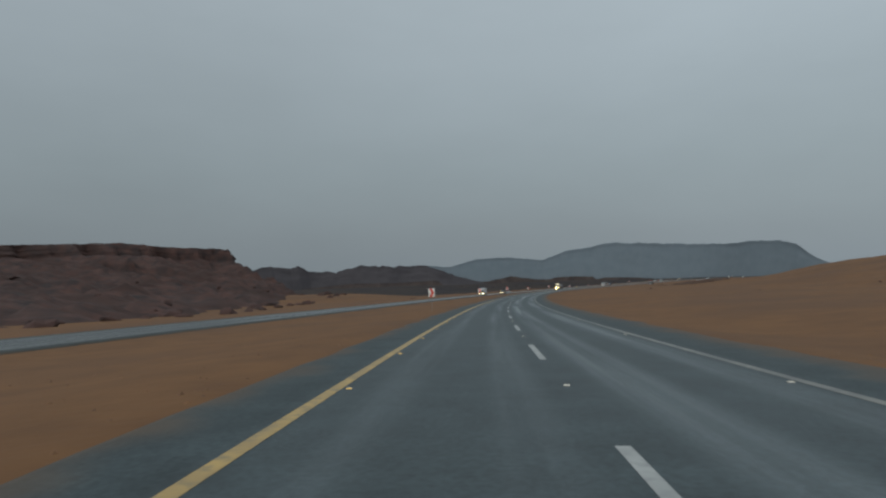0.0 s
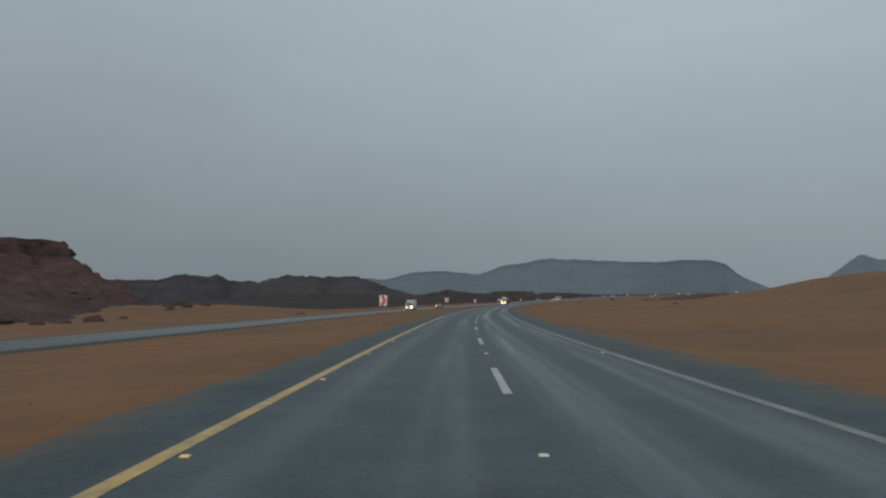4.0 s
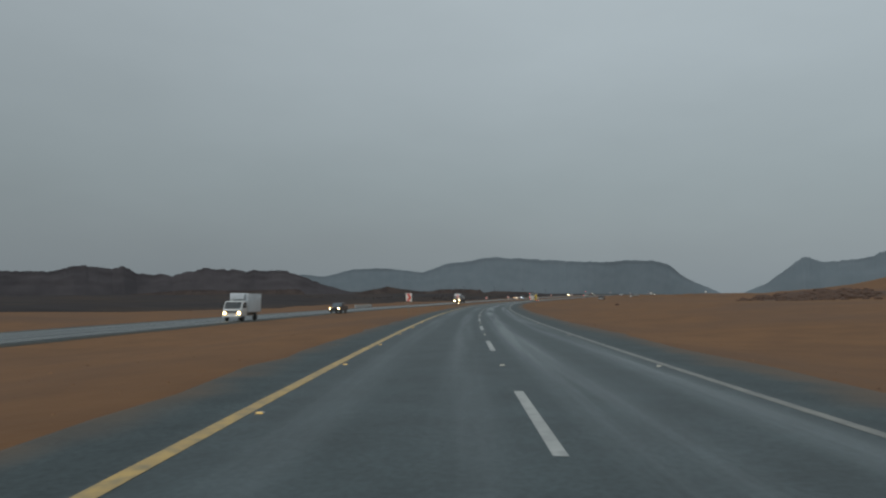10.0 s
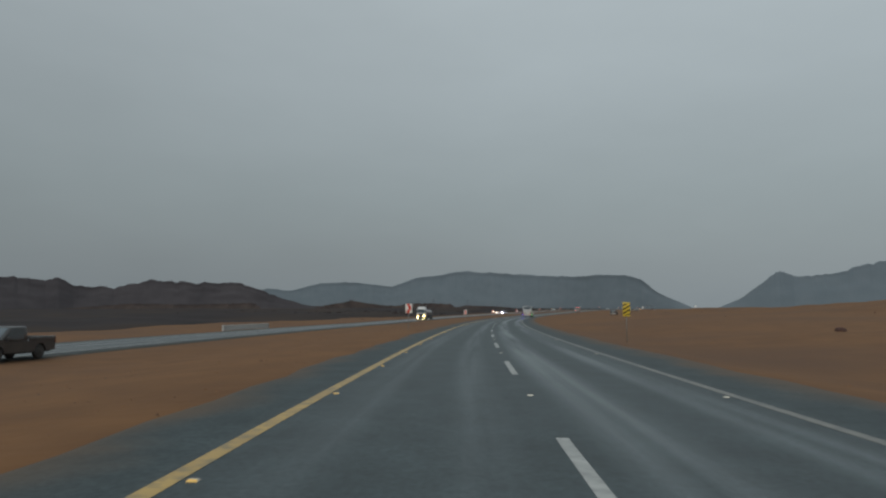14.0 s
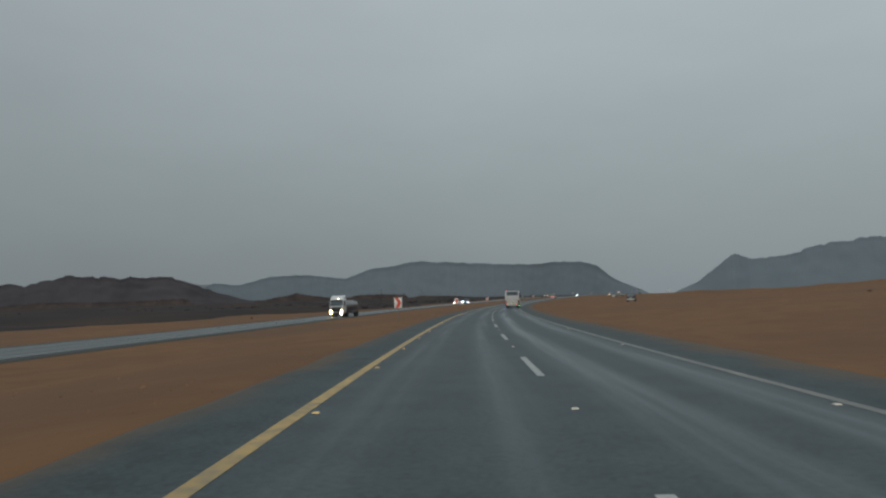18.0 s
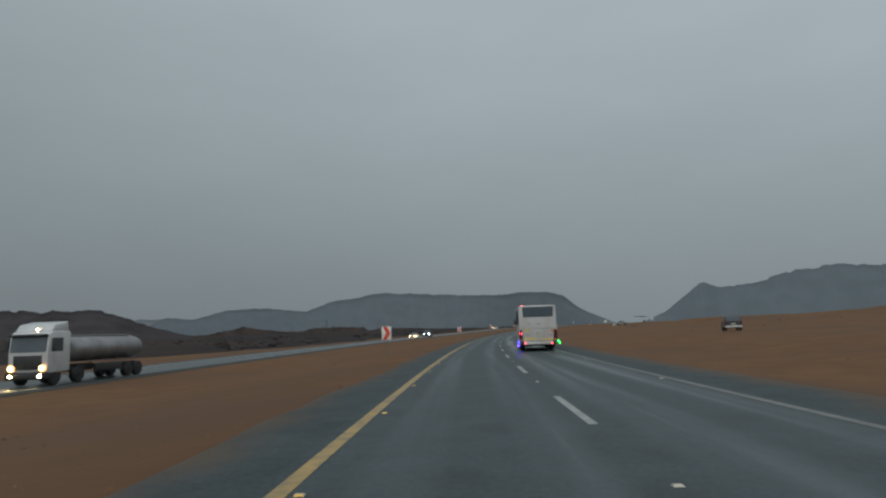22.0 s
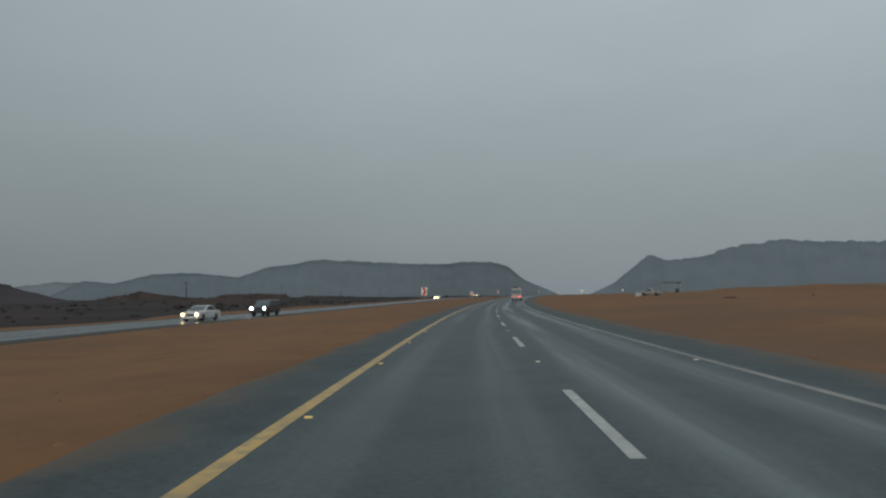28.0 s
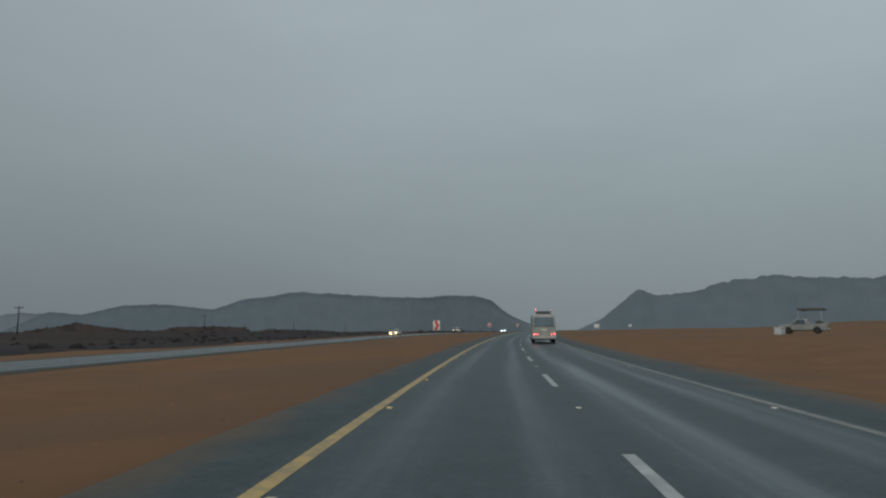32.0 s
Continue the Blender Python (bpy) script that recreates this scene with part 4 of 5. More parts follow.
        # tail lamp cluster wraps the corner
        bm = bmesh.new()
        outline = [(W - 0.265, 0.785), (W + 0.008, 0.785), (W + 0.008, 1.31), (W - 0.10, 1.42), (W - 0.19, 1.45), (W - 0.215, 1.40)]
        for y in (-0.02, 0.12):
            bm.faces.new([bm.verts.new((sx * x, y, z)) for x, z in outline])
        bmesh.ops.bridge_loops(bm, edges=bm.edges[:])
        bmesh.ops.recalc_face_normals(bm, faces=bm.faces[:])
        bmesh.ops.bevel(bm, geom=bm.edges[:], offset=0.02, segments=2, affect="EDGES", profile=0.5)
        t = part("tail_light", bm, TAIL_RED, root, "dark red leaf-shaped tail light")
        part("tail_lamp", lamp(sx * 1.134, -0.02, 1.165, 0.042, 0.035, 0.02, -1), LAMP_RED if sx < 0 else TAIL_DARK, t, "lit red tail lamp")
        part("reflector", block(*sorted((sx * 0.96, sx * (W + 0.010))), -0.024, 0.11, 0.725, 0.768, 0.006), STICKER_ORANGE, t, "amber reflector strip")
        part("corner_bumper", block(*sorted((sx * 0.92, sx * (W - 0.01))), -0.02, 0.12, 0.43, 0.72, 0.04), BUMPER_GREY, root, "dark grey corner bumper")
        part("stop_lamp", lamp(sx * 0.885, -0.02, 0.537, 0.028, 0.026, 0.04, -1), LAMP_RED, root, "small lit red lamp")
        part("roof_marker", block(*sorted((sx * 1.00, sx * 0.93)), 0.16, 0.20, 3.015, 3.07, 0.012), LAMP_RED if sx < 0 else TAIL_DARK, root, "red roof marker lamp")
    part("side_led", lamp(-W - 0.002, 0.16, 0.575, 0.03, 0.03, 0.05, -2), LED_BLUE, root, "glowing blue side lamp")
    part("side_led", lamp(-W - 0.002, 0.95, 0.355, 0.016, 0.012, 0.03, -2), LED_BLUE, root, "small blue side lamp")
    part("side_led", lamp(W + 0.09, 0.10, 0.60, 0.035, 0.035, 0.06, -1), LED_GREEN, root, "glowing green side lamp")
    part("led_bracket", block(W - 0.02, W + 0.12, 0.10, 0.14, 0.54, 0.66, 0.01), BLACK_TRIM, root)
    # rear wall with its openings
    rear = part("rear_wall", block(-W + 0.10, W - 0.10, -0.003, 0.10, 0.47, 2.98, 0.004, taper=(0.02, 0.0)), WHITE_BUS, root, "plain white rear wall")
    bm = bmesh.new()
    for y in (-0.02, 0.02):
        bm.faces.new([bm.verts.new((x, y, z)) for x, z in ((-0.92, 2.27), (0.99, 2.27), (1.02, 2.32), (1.06, 2.86), (1.03, 2.91), (-0.95, 2.91), (-0.98, 2.86), (-0.94, 2.30))])
    bmesh.ops.bridge_loops(bm, edges=bm.edges[:])
    bmesh.ops.recalc_face_normals(bm, faces=bm.faces[:])
    part("rear_window", bm, COACH_REAR_GLASS, rear, "wide dark rear window with cut corners")
    part("window_seal", merge(block(-0.93, 1.00, -0.012, 0.01, 2.25, 2.272), block(-0.97, 1.05, -0.012, 0.01, 2.905, 2.925)), BLACK_TRIM, rear, "black rubber window seal")
    part("badge", block(-0.09, 0.19, -0.02, 0.01, 1.775, 1.81, 0.006), BUMPER_GREY, rear, "dark badge bar")
    for x in (-0.60, 0.68):
        part("boot_latch", block(x - 0.02, x + 0.02, -0.012, 0.01, 1.76, 1.84, 0.006), POST_STEEL, rear)
    for i in range(17):
        x = -0.90 + i * 0.122
        part("grille_slot", block(x - 0.04, x + 0.04, -0.006, 0.01, 1.462, 1.474), BUMPER_GREY, rear)
        part("grille_slot", block(x - 0.04, x + 0.04, -0.006, 0.01, 1.488, 1.500), BUMPER_GREY, rear)
    part("hatch_seam", block(-0.95, 1.02, -0.003, 0.01, 1.192, 1.198), POST_STEEL, rear)
    part("sticker", block(-0.90, -0.50, -0.008, 0.01, 1.35, 1.45), STICKER_YELLOW, rear, "yellow reflective sticker")
    part("sticker", block(0.86, 1.01, -0.008, 0.01, 1.25, 1.41), STICKER_ORANGE, rear, "orange reflective sticker")
    part("plate_shade", block(-0.13, 0.17, -0.035, 0.01, 1.145, 1.185, 0.008), BLACK_TRIM, rear)
    plate = part("number_plate", block(-0.14, 0.14, -0.012, 0.01, 0.965, 1.13, 0.005), PLATE_PALE, rear, "pale number plate with dark bars")
    for x0, x1, z0, z1 in ((-0.11, -0.02, 1.06, 1.09), (0.01, 0.11, 1.06, 1.09), (-0.11, -0.01, 1.00, 1.035), (0.02, 0.11, 1.00, 1.035)):
        part("bar", block(x0, x1, -0.0145, -0.012, z0, z1), INK, plate)
    for x0, x1, z in ((-0.88, -0.86, 1.045), (-0.81, -0.75, 1.05), (-0.69, -0.63, 1.05), (-0.50, -0.48, 1.05), (0.67, 0.70, 1.04), (0.74, 0.79, 1.04), (0.82, 0.86, 1.04), (0.90, 0.94, 1.04), (0.98, 1.01, 1.04)):
        part("bar", block(x0, x1, -0.006, 0.01, z - 0.018, z + 0.018), INK, rear, "dark unreadable mark")
    for x0, x1 in ((-0.68, -0.62), (-0.57, -0.51), (-0.46, -0.42), (-0.37, -0.31), (-0.08, -0.02), (0.05, 0.10), (0.16, 0.22), (0.29, 0.36), (0.42, 0.47), (0.56, 0.62), (0.70, 0.76), (0.82, 0.86)):
        part("bar", block(x0, x1, -0.006, 0.01, 0.635, 0.665), BUMPER_GREY, rear, "dark unreadable mark")
    part("reflective_tape", block(-0.93, -0.13, -0.008, 0.01, 0.775, 0.862), TAPE_YELLOW, rear, "bright yellow reflective tape")
    tape = part("reflective_tape", block(0.143, 0.925, -0.008, 0.01, 0.745, 0.825), TAPE_YELLOW, rear, "yellow reflective tape with dark slashes")
    for i in range(6):
        part("slash", prism([(-0.011, 0.755), (-0.0085, 0.755), (-0.0085, 0.815), (-0.011, 0.815)], 0.24 + i * 0.115, 0.250 + i * 0.115), BUMPER_GREY, tape)
    part("clearance_lamp", lamp(0.60, -0.0, 1.045, 0.03, 0.03, 0.03, -1), LAMP_AMBER, rear)
    part("bumper", block(-0.90, 0.90, -0.04, 0.15, 0.44, 0.60, 0.03), WHITE_BUS, root, "white rear bumper")
    part("roof", block(-W + 0.012, W - 0.012, 0.02, L - 0.14, 2.90, 3.03, 0.09, 5, taper=(0.13, 0.07)), WHITE_BUS, root, "white rounded roof")
    for x in (-0.95, 0.95):
        part("roof_rail", merge(tube([(x, 4.1, 3.01), (x, 4.2, 3.13), (x, 6.8, 3.15), (x, 6.9, 3.01)], 0.016), tube([(x, 5.5, 3.01), (x, 5.5, 3.14)], 0.014)), ZINC, root, "thin roof rack rail")
    part("front_wall", prism([(L - 0.2, 0.24), (L - 0.04, 0.26), (L, 1.5), (L - 0.05, 1.82), (L - 0.2, 1.82)], -W + 0.02, W - 0.02, 0.03), WHITE_BUS, root, "white front wall")
    part("windscreen", prism([(L - 0.20, 1.80), (L - 0.06, 1.81), (L - 0.20, 2.95), (L - 0.32, 2.95)], -W + 0.04, W - 0.04, 0.02), GLASS_DARK, root, "large dark windscreen")
    part("driver_window_frame", merge(block(-W - 0.004, -W + 0.02, L - 1.00, L - 0.94, 1.70, 2.6), block(-W - 0.004, -W + 0.02, L - 1.00, L - 0.32, 1.66, 1.72)), BLACK_TRIM, root)
    part("front_skirt", block(-W + 0.006, W - 0.006, 7.65, L - 0.06, 0.17, 0.36, 0.03), WHITE_BUS, root, "white lower front skirt")
    part("battery_box", block(-W + 0.10, -0.4, 3.6, 5.0, 0.24, 0.40, 0.02), UNDERSIDE, root, "muddy battery box under the floor")
    part("step_box", block(-W + 0.04, -0.8, 6.15, 6.45, 0.10, 0.36, 0.02), UNDERSIDE, root, "muddy step box behind the front wheel")
    part("fuel_tank", block(0.4, W - 0.10, 3.6, 5.4, 0.22, 0.40, 0.05), UNDERSIDE, root, "muddy fuel tank under the floor")
    part("underframe", block(-W + 0.14, W - 0.14, 3.4, 6.5, 0.30, 0.44, 0.02), UNDERSIDE, root)
    part("floor", block(-W + 0.06, W - 0.06, 0.14, L - 0.2, 0.46, 0.56), UNDERSIDE, root)
    part("axle", tube([(-1.0, 2.72, 0.46), (1.0, 2.72, 0.46)], 0.09), UNDERSIDE, root)
    part("axle", tube([(-1.0, 7.16, 0.46), (1.0, 7.16, 0.46)], 0.07), UNDERSIDE, root)
    part("exhaust", tube([(-0.5, 0.9, 0.38), (-0.5, 0.0, 0.36)], 0.05), STEEL_RIM, root)
    for x in (-1.2, 0.85):
        part("mud_flap", block(x, x + 0.35, 2.10, 2.12, 0.14, 0.46), RUBBER, root)
    return root


coach().matrix_world = on_road(447.14, 5.96, 0.0, 1.65)


def box_truck():
    root = thing("box_truck", "white light truck with a tall box body and lit headlamps", "truck")
    W, L = 1.02, 5.8
    part("cargo_box", block(-1.05, 1.05, 0.0, 3.9, 0.95, 3.05, 0.03), BOX_WHITE, root, "pale blue-white cargo box")
    for z in (0.96, 3.02):
        part("box_rail", merge(block(-1.065, -1.04, 0.0, 3.9, z - 0.03, z + 0.03), block(1.04, 1.065, 0.0, 3.9, z - 0.03, z + 0.03)), ZINC, root)
    part("cab", prism([(4.0, 0.55), (5.75, 0.5), (5.8, 1.15), (5.72, 1.32), (5.25, 2.18), (4.05, 2.22)], -W, W, 0.06), WHITE_CAR, root, "white cab")
    part("windscreen", prism([(5.735, 1.36), (5.755, 1.36), (5.31, 2.10), (5.29, 2.10)], -W + 0.12, W - 0.12), CAB_GLASS, root, "dark windscreen")
    part("cooling_unit", block(-0.75, 0.75, 3.9, 4.35, 2.35, 2.98, 0.06), BOX_WHITE, root, "box-front cooling unit")
    part("grille", block(-0.62, 0.62, 5.78, 5.83, 0.92, 1.14, 0.01), BLACK_TRIM, root)
    part("bumper", block(-W, W, 5.66, 5.90, 0.42, 0.68, 0.05), WHITE_CAR, root)
    for sx in (-1, 1):
        headlamp(root, sx * 0.78, 5.80, 0.86, 0.15, 0.11, LAMP_WARM)
        part("side_window", block(*sorted((sx * (W - 0.02), sx * (W + 0.006))), 4.25, 5.1, 1.42, 2.05), GLASS_DARK, root)
        part("mirror", block(*sorted((sx * (W + 0.08), sx * (W + 0.26))), 5.5, 5.58, 1.5, 1.9, 0.02), BLACK_TRIM, root)
        part("frame_rail", block(*sorted((sx * 0.35, sx * 0.45)), 0.1, 5.4, 0.62, 0.85), UNDERSIDE, root)
        wheel(root, sx * 0.86, 4.95, 0.38, 0.22, sx)
        wheel(root, sx * 0.86, 1.35, 0.38, 0.30, sx)
        part("mudguard", block(*sorted((sx * 0.7, sx * 1.04)), 0.85, 1.9, 0.80, 0.86, 0.02), BLACK_TRIM, root)
    part("side_guard", merge(block(-1.0, -0.97, 2.0, 4.2, 0.5, 0.62), block(0.97, 1.0, 2.0, 4.2, 0.5, 0.62)), ZINC, root)
    return root


box_truck().matrix_world = on_road(260.5, -23.2, 0.03 - far_drop(258), 180)


def pickup(colour, lamp_mat, label):
    root = thing("pickup_truck", label, "pickup")
    W = 0.92
    part("lower_body", side_panel(-W, W, 0.0, 5.1, 0.42, 0.98, [(1.15, 0.43, 0.40), (4.15, 0.43, 0.40)]), colour, root)
    part("bonnet", prism([(3.75, 0.95), (5.08, 0.93), (5.05, 1.03), (3.75, 1.14)], -W + 0.03, W - 0.03, 0.03), colour, root)
    part("cabin", prism([(1.95, 0.95), (3.95, 0.98), (3.25, 1.72), (2.15, 1.74)], -W + 0.08, W - 0.08, 0.06), colour, root)
    part("windscreen", prism([(3.90, 1.06), (3.93, 1.06), (3.32, 1.68), (3.29, 1.68)], -W + 0.2, W - 0.2), GLASS_DARK, root)
    part("rear_window", prism([(2.0, 1.12), (2.02, 1.12), (2.14, 1.64), (2.12, 1.64)], -W + 0.2, W - 0.2), GLASS_DARK, root)
    part("bed", merge(block(-W, -W + 0.06, 0.0, 1.95, 0.95, 1.18, 0.01), block(W - 0.06, W, 0.0, 1.95, 0.95, 1.18, 0.01), block(-W, W, -0.02, 0.05, 0.6, 1.18, 0.01)), colour, root, "open load bed")
    part("bed_floor", block(-W + 0.05, W - 0.05, 0.04, 1.95, 0.86, 0.96), UNDERSIDE, root)
    part("grille", block(-0.5, 0.5, 5.08, 5.12, 0.72, 0.92, 0.01), BLACK_TRIM, root)
    part("bumper", block(-W, W, 5.0, 5.2, 0.40, 0.62, 0.05), BLACK_TRIM, root)
    part("rear_bumper", block(-W + 0.05, W - 0.05, -0.14, 0.02, 0.42, 0.60, 0.03), ZINC, root)
    for sx in (-1, 1):
        headlamp(root, sx * 0.72, 5.09, 0.83, 0.13, 0.09, lamp_mat)
        part("side_window", prism([(2.3, 1.1), (3.6, 1.1), (3.15, 1.64), (2.35, 1.64)], *sorted((sx * (W - 0.10), sx * (W - 0.07)))), GLASS_DARK, root)
        part("mirror", block(*sorted((sx * (W + 0.02), sx * (W + 0.2))), 3.55, 3.63, 1.08, 1.24, 0.02), BLACK_TRIM, root)
        part("tail_lamp", block(*sorted((sx * (W - 0.14), sx * (W + 0.005))), -0.03, 0.04, 0.78, 1.12, 0.01), TAIL_DARK, root)
        wheel(root, sx * (W - 0.12), 1.15, 0.37, 0.22, sx)
        wheel(root, sx * (W - 0.12), 4.15, 0.37, 0.22, sx)
    part("underbody", block(-W + 0.2, W - 0.2, 0.1, 5.0, 0.34, 0.5), UNDERSIDE, root)
    return root


pickup(DARK_CAR, LAMP_WARM, "dark pickup with lit warm headlamps on the wet road").matrix_world = on_road(295.5, -21.6, 0.02 - far_drop(290), 180)


def tanker():
    root = thing("tanker_truck", "white tractor truck with lit headlamps pulling a dull grey tank", "truck")
    W = 1.22
    part("cab", prism([(8.6, 0.75), (10.55, 0.7), (10.6, 1.9), (10.45, 3.0), (10.2, 3.15), (8.6, 3.15)], -W, W, 0.08), WHITE_CAR, root, "white high cab")
    part("roof_fairing", prism([(8.7, 3.1), (10.3, 3.1), (9.9, 3.55), (8.75, 3.75)], -W + 0.08, W - 0.08, 0.08), WHITE_CAR, root, "white roof fairing")
    part("windscreen", prism([(10.60, 1.95), (10.625, 1.95), (10.50, 2.85), (10.47, 2.85)], -W + 0.12, W - 0.12), GLASS_DARK, root, "dark windscreen")
    part("sun_visor", block(-W + 0.1, W - 0.1, 10.45, 10.75, 2.84, 2.98, 0.03), BLACK_TRIM, root)
    part("grille", block(-0.85, 0.85, 10.58, 10.64, 0.95, 1.75, 0.02), BLACK_TRIM, root, "black grille")
    part("bumper", block(-W - 0.02, W + 0.02, 10.4, 10.78, 0.38, 0.82, 0.07), BLACK_TRIM, root)
    part("chassis", block(-0.45, 0.45, 0.3, 10.4, 0.75, 1.0), UNDERSIDE, root)
    bm = bmesh.new()
    n = 28
    rings = []
    for y, k in ((0.25, 0.55), (0.32, 0.85), (0.5, 1.0), (7.6, 1.0), (7.78, 0.85), (7.85, 0.55)):
        rings.append([bm.verts.new((1.18 * k * math.cos(2 * math.pi * i / n), y, 2.05 + 0.80 * k * math.sin(2 * math.pi * i / n))) for i in range(n)])
    for a, b in zip(rings, rings[1:]):
        for i in range(n):
            bm.faces.new((a[i], a[(i + 1) % n], b[(i + 1) % n], b[i]))
    bm.faces.new(rings[0][::-1])
    bm.faces.new(rings[-1])
    bmesh.ops.recalc_face_normals(bm, faces=bm.faces[:])
    for f in bm.faces:
        f.smooth = len(f.verts) == 4
    part("tank", bm, GREY_TANK, root, "dull grey oval tank")
    part("tank_walkway", block(-0.35, 0.35, 0.8, 7.3, 2.84, 2.92, 0.01), ZINC, root)
    for y in (1.5, 3.2, 5.0, 6.6):
        part("tank_band", prism([(y, 1.28), (y + 0.08, 1.28), (y + 0.08, 1.36), (y, 1.36)], -0.9, 0.9), BLACK_TRIM, root)
    for sx in (-1, 1):
        headlamp(root, sx * 0.95, 10.66, 1.02, 0.17, 0.13, LAMP_WARM)
        part("fog_lamp", lamp(sx * 0.90, 10.77, 0.58, 0.12, 0.08, 0.05, 1), LAMP_WARM, root, "bright fog lamp")
        part("side_window", block(*sorted((sx * (W - 0.02), sx * (W + 0.006))), 9.3, 10.3, 1.95, 2.75), GLASS_DARK, root)
        part("mirror", block(*sorted((sx * (W + 0.1), sx * (W + 0.32))), 10.35, 10.45, 2.0, 2.7, 0.03), BLACK_TRIM, root)
        part("side_skirt", block(*sorted((sx * 1.05, sx * 1.15)), 2.9, 6.0, 0.55, 1.05, 0.02), BLACK_TRIM, root)
        for y in (0.95, 2.15, 7.6):
            wheel(root, sx * 0.98, y, 0.50, 0.40, sx)
        wheel(root, sx * 1.0, 9.75, 0.50, 0.30, sx)
    part("roof_lamp", block(-0.3, -0.15, 10.1, 10.2, 3.2, 3.28, 0.01), LAMP_WARM, root)
    return root


tanker().matrix_world = on_road(450.5, -24.0, 0.03 - far_drop(450), 180)


def saloon(colour, lamp_mat, label, lit_tail=False):
    root = thing("saloon_car", label, "car")
    W = 0.88
    part("lower_body", side_panel(-W, W, 0.0, 4.5, 0.28, 0.82, [(0.95, 0.38, 0.33), (3.6, 0.38, 0.33)]), colour, root)
    part("deck", prism([(0.02, 0.80), (4.45, 0.72), (4.42, 0.80), (3.2, 0.95), (0.9, 1.0), (0.05, 0.96)], -W + 0.03, W - 0.03, 0.03), colour, root, "bonnet and boot")
    part("cabin", prism([(0.75, 0.92), (3.35, 0.90), (2.45, 1.42), (1.35, 1.44)], -W + 0.12, W - 0.12, 0.08), colour, root)
    part("windscreen", prism([(3.27, 0.97), (3.31, 0.97), (2.52, 1.39), (2.49, 1.39)], -W + 0.22, W - 0.22), GLASS_DARK, root)
    part("rear_window", prism([(0.78, 1.0), (0.82, 1.0), (1.32, 1.40), (1.28, 1.40)], -W + 0.22, W - 0.22), GLASS_DARK, root)
    part("grille", block(-0.45, 0.45, 4.48, 4.53, 0.50, 0.68, 0.01), BLACK_TRIM, root)
    part("bumper", block(-W + 0.01, W - 0.01, 4.36, 4.58, 0.26, 0.48, 0.06), colour, root)
    for sx in (-1, 1):
        headlamp(root, sx * 0.66, 4.50, 0.64, 0.16, 0.08, lamp_mat)
        part("tail_lamp", block(*sorted((sx * (W - 0.3), sx * (W - 0.04))), -0.03, 0.03, 0.66, 0.80, 0.01), LAMP_RED if lit_tail else TAIL_DARK, root)
        part("side_window", prism([(1.1, 0.98), (2.95, 0.98), (2.42, 1.37), (1.42, 1.38)], *sorted((sx * (W - 0.14), sx * (W - 0.105)))), GLASS_DARK, root)
        part("mirror", block(*sorted((sx * (W - 0.02), sx * (W + 0.14))), 2.85, 2.93, 0.92, 1.04, 0.02), colour, root)
        wheel(root, sx * (W - 0.11), 0.95, 0.32, 0.21, sx)
        wheel(root, sx * (W - 0.11), 3.6, 0.32, 0.21, sx)
    part("underbody", block(-W + 0.2, W - 0.2, 0.1, 4.4, 0.20, 0.4), UNDERSIDE, root)
    return root


def estate(colour, lamp_mat, label, tail=TAIL_DARK):
    root = thing("off_road_car", label, "car")
    W = 0.95
    part("lower_body", side_panel(-W, W, 0.0, 4.7, 0.45, 1.08, [(0.95, 0.45, 0.40), (3.75, 0.45, 0.40)]), colour, root)
    part("bonnet", prism([(3.4, 1.05), (4.66, 1.0), (4.62, 1.10), (3.4, 1.22)], -W + 0.03, W - 0.03, 0.04), colour, root)
    part("cabin", prism([(0.03, 1.04), (3.6, 1.06), (2.95, 1.80), (0.2, 1.84)], -W + 0.07, W - 0.07, 0.07), colour, root)
    part("windscreen", prism([(3.55, 1.16), (3.58, 1.16), (3.02, 1.75), (2.99, 1.75)], -W + 0.18, W - 0.18), GLASS_DARK, root)
    part("rear_window", prism([(0.06, 1.22), (0.10, 1.22), (0.18, 1.72), (0.14, 1.72)], -W + 0.2, W - 0.2), GLASS_DARK, root)
    part("bumper", block(-W, W, 4.58, 4.78, 0.42, 0.70, 0.05), BLACK_TRIM, root)
    part("rear_bumper", block(-W, W, -0.12, 0.05, 0.42, 0.66, 0.05), WHITE_CAR, root)
    part("grille", block(-0.5, 0.5, 4.68, 4.73, 0.78, 1.0, 0.01), BLACK_TRIM, root)
    part("number_plate", block(-0.26, 0.26, -0.015, 0.01, 0.80, 0.92), PLATE_PALE, root)
    for sx in (-1, 1):
        headlamp(root, sx * 0.74, 4.70, 0.90, 0.13, 0.10, lamp_mat)
        part("tail_lamp", block(*sorted((sx * (W - 0.16), sx * (W + 0.005))), -0.02, 0.06, 0.85, 1.20, 0.01), tail, root)
        part("side_window", prism([(0.35, 1.18), (3.3, 1.18), (2.85, 1.73), (0.45, 1.75)], *sorted((sx * (W - 0.09), sx * (W - 0.055)))), GLASS_DARK, root)
        part("roof_rail", tube([(sx * 0.7, 0.4, 1.84), (sx * 0.7, 0.5, 1.90), (sx * 0.7, 2.6, 1.88), (sx * 0.7, 2.7, 1.81)], 0.016), BLACK_TRIM, root)
        wheel(root, sx * (W - 0.12), 0.95, 0.38, 0.24, sx)
        wheel(root, sx * (W - 0.12), 3.75, 0.38, 0.24, sx)
    part("underbody", block(-W + 0.2, W - 0.2, 0.1, 4.6, 0.35, 0.55), UNDERSIDE, root)
    return root


def ground_z(s, w):
    """Top of the ground sheet at s, w."""
    x, y, z = road_point(s, w)
    hit, place, *_ = ground.ray_cast(Vector((x, y, z + 60)), Vector((0, 0, -1)))
    return (place.z if hit else z) - z


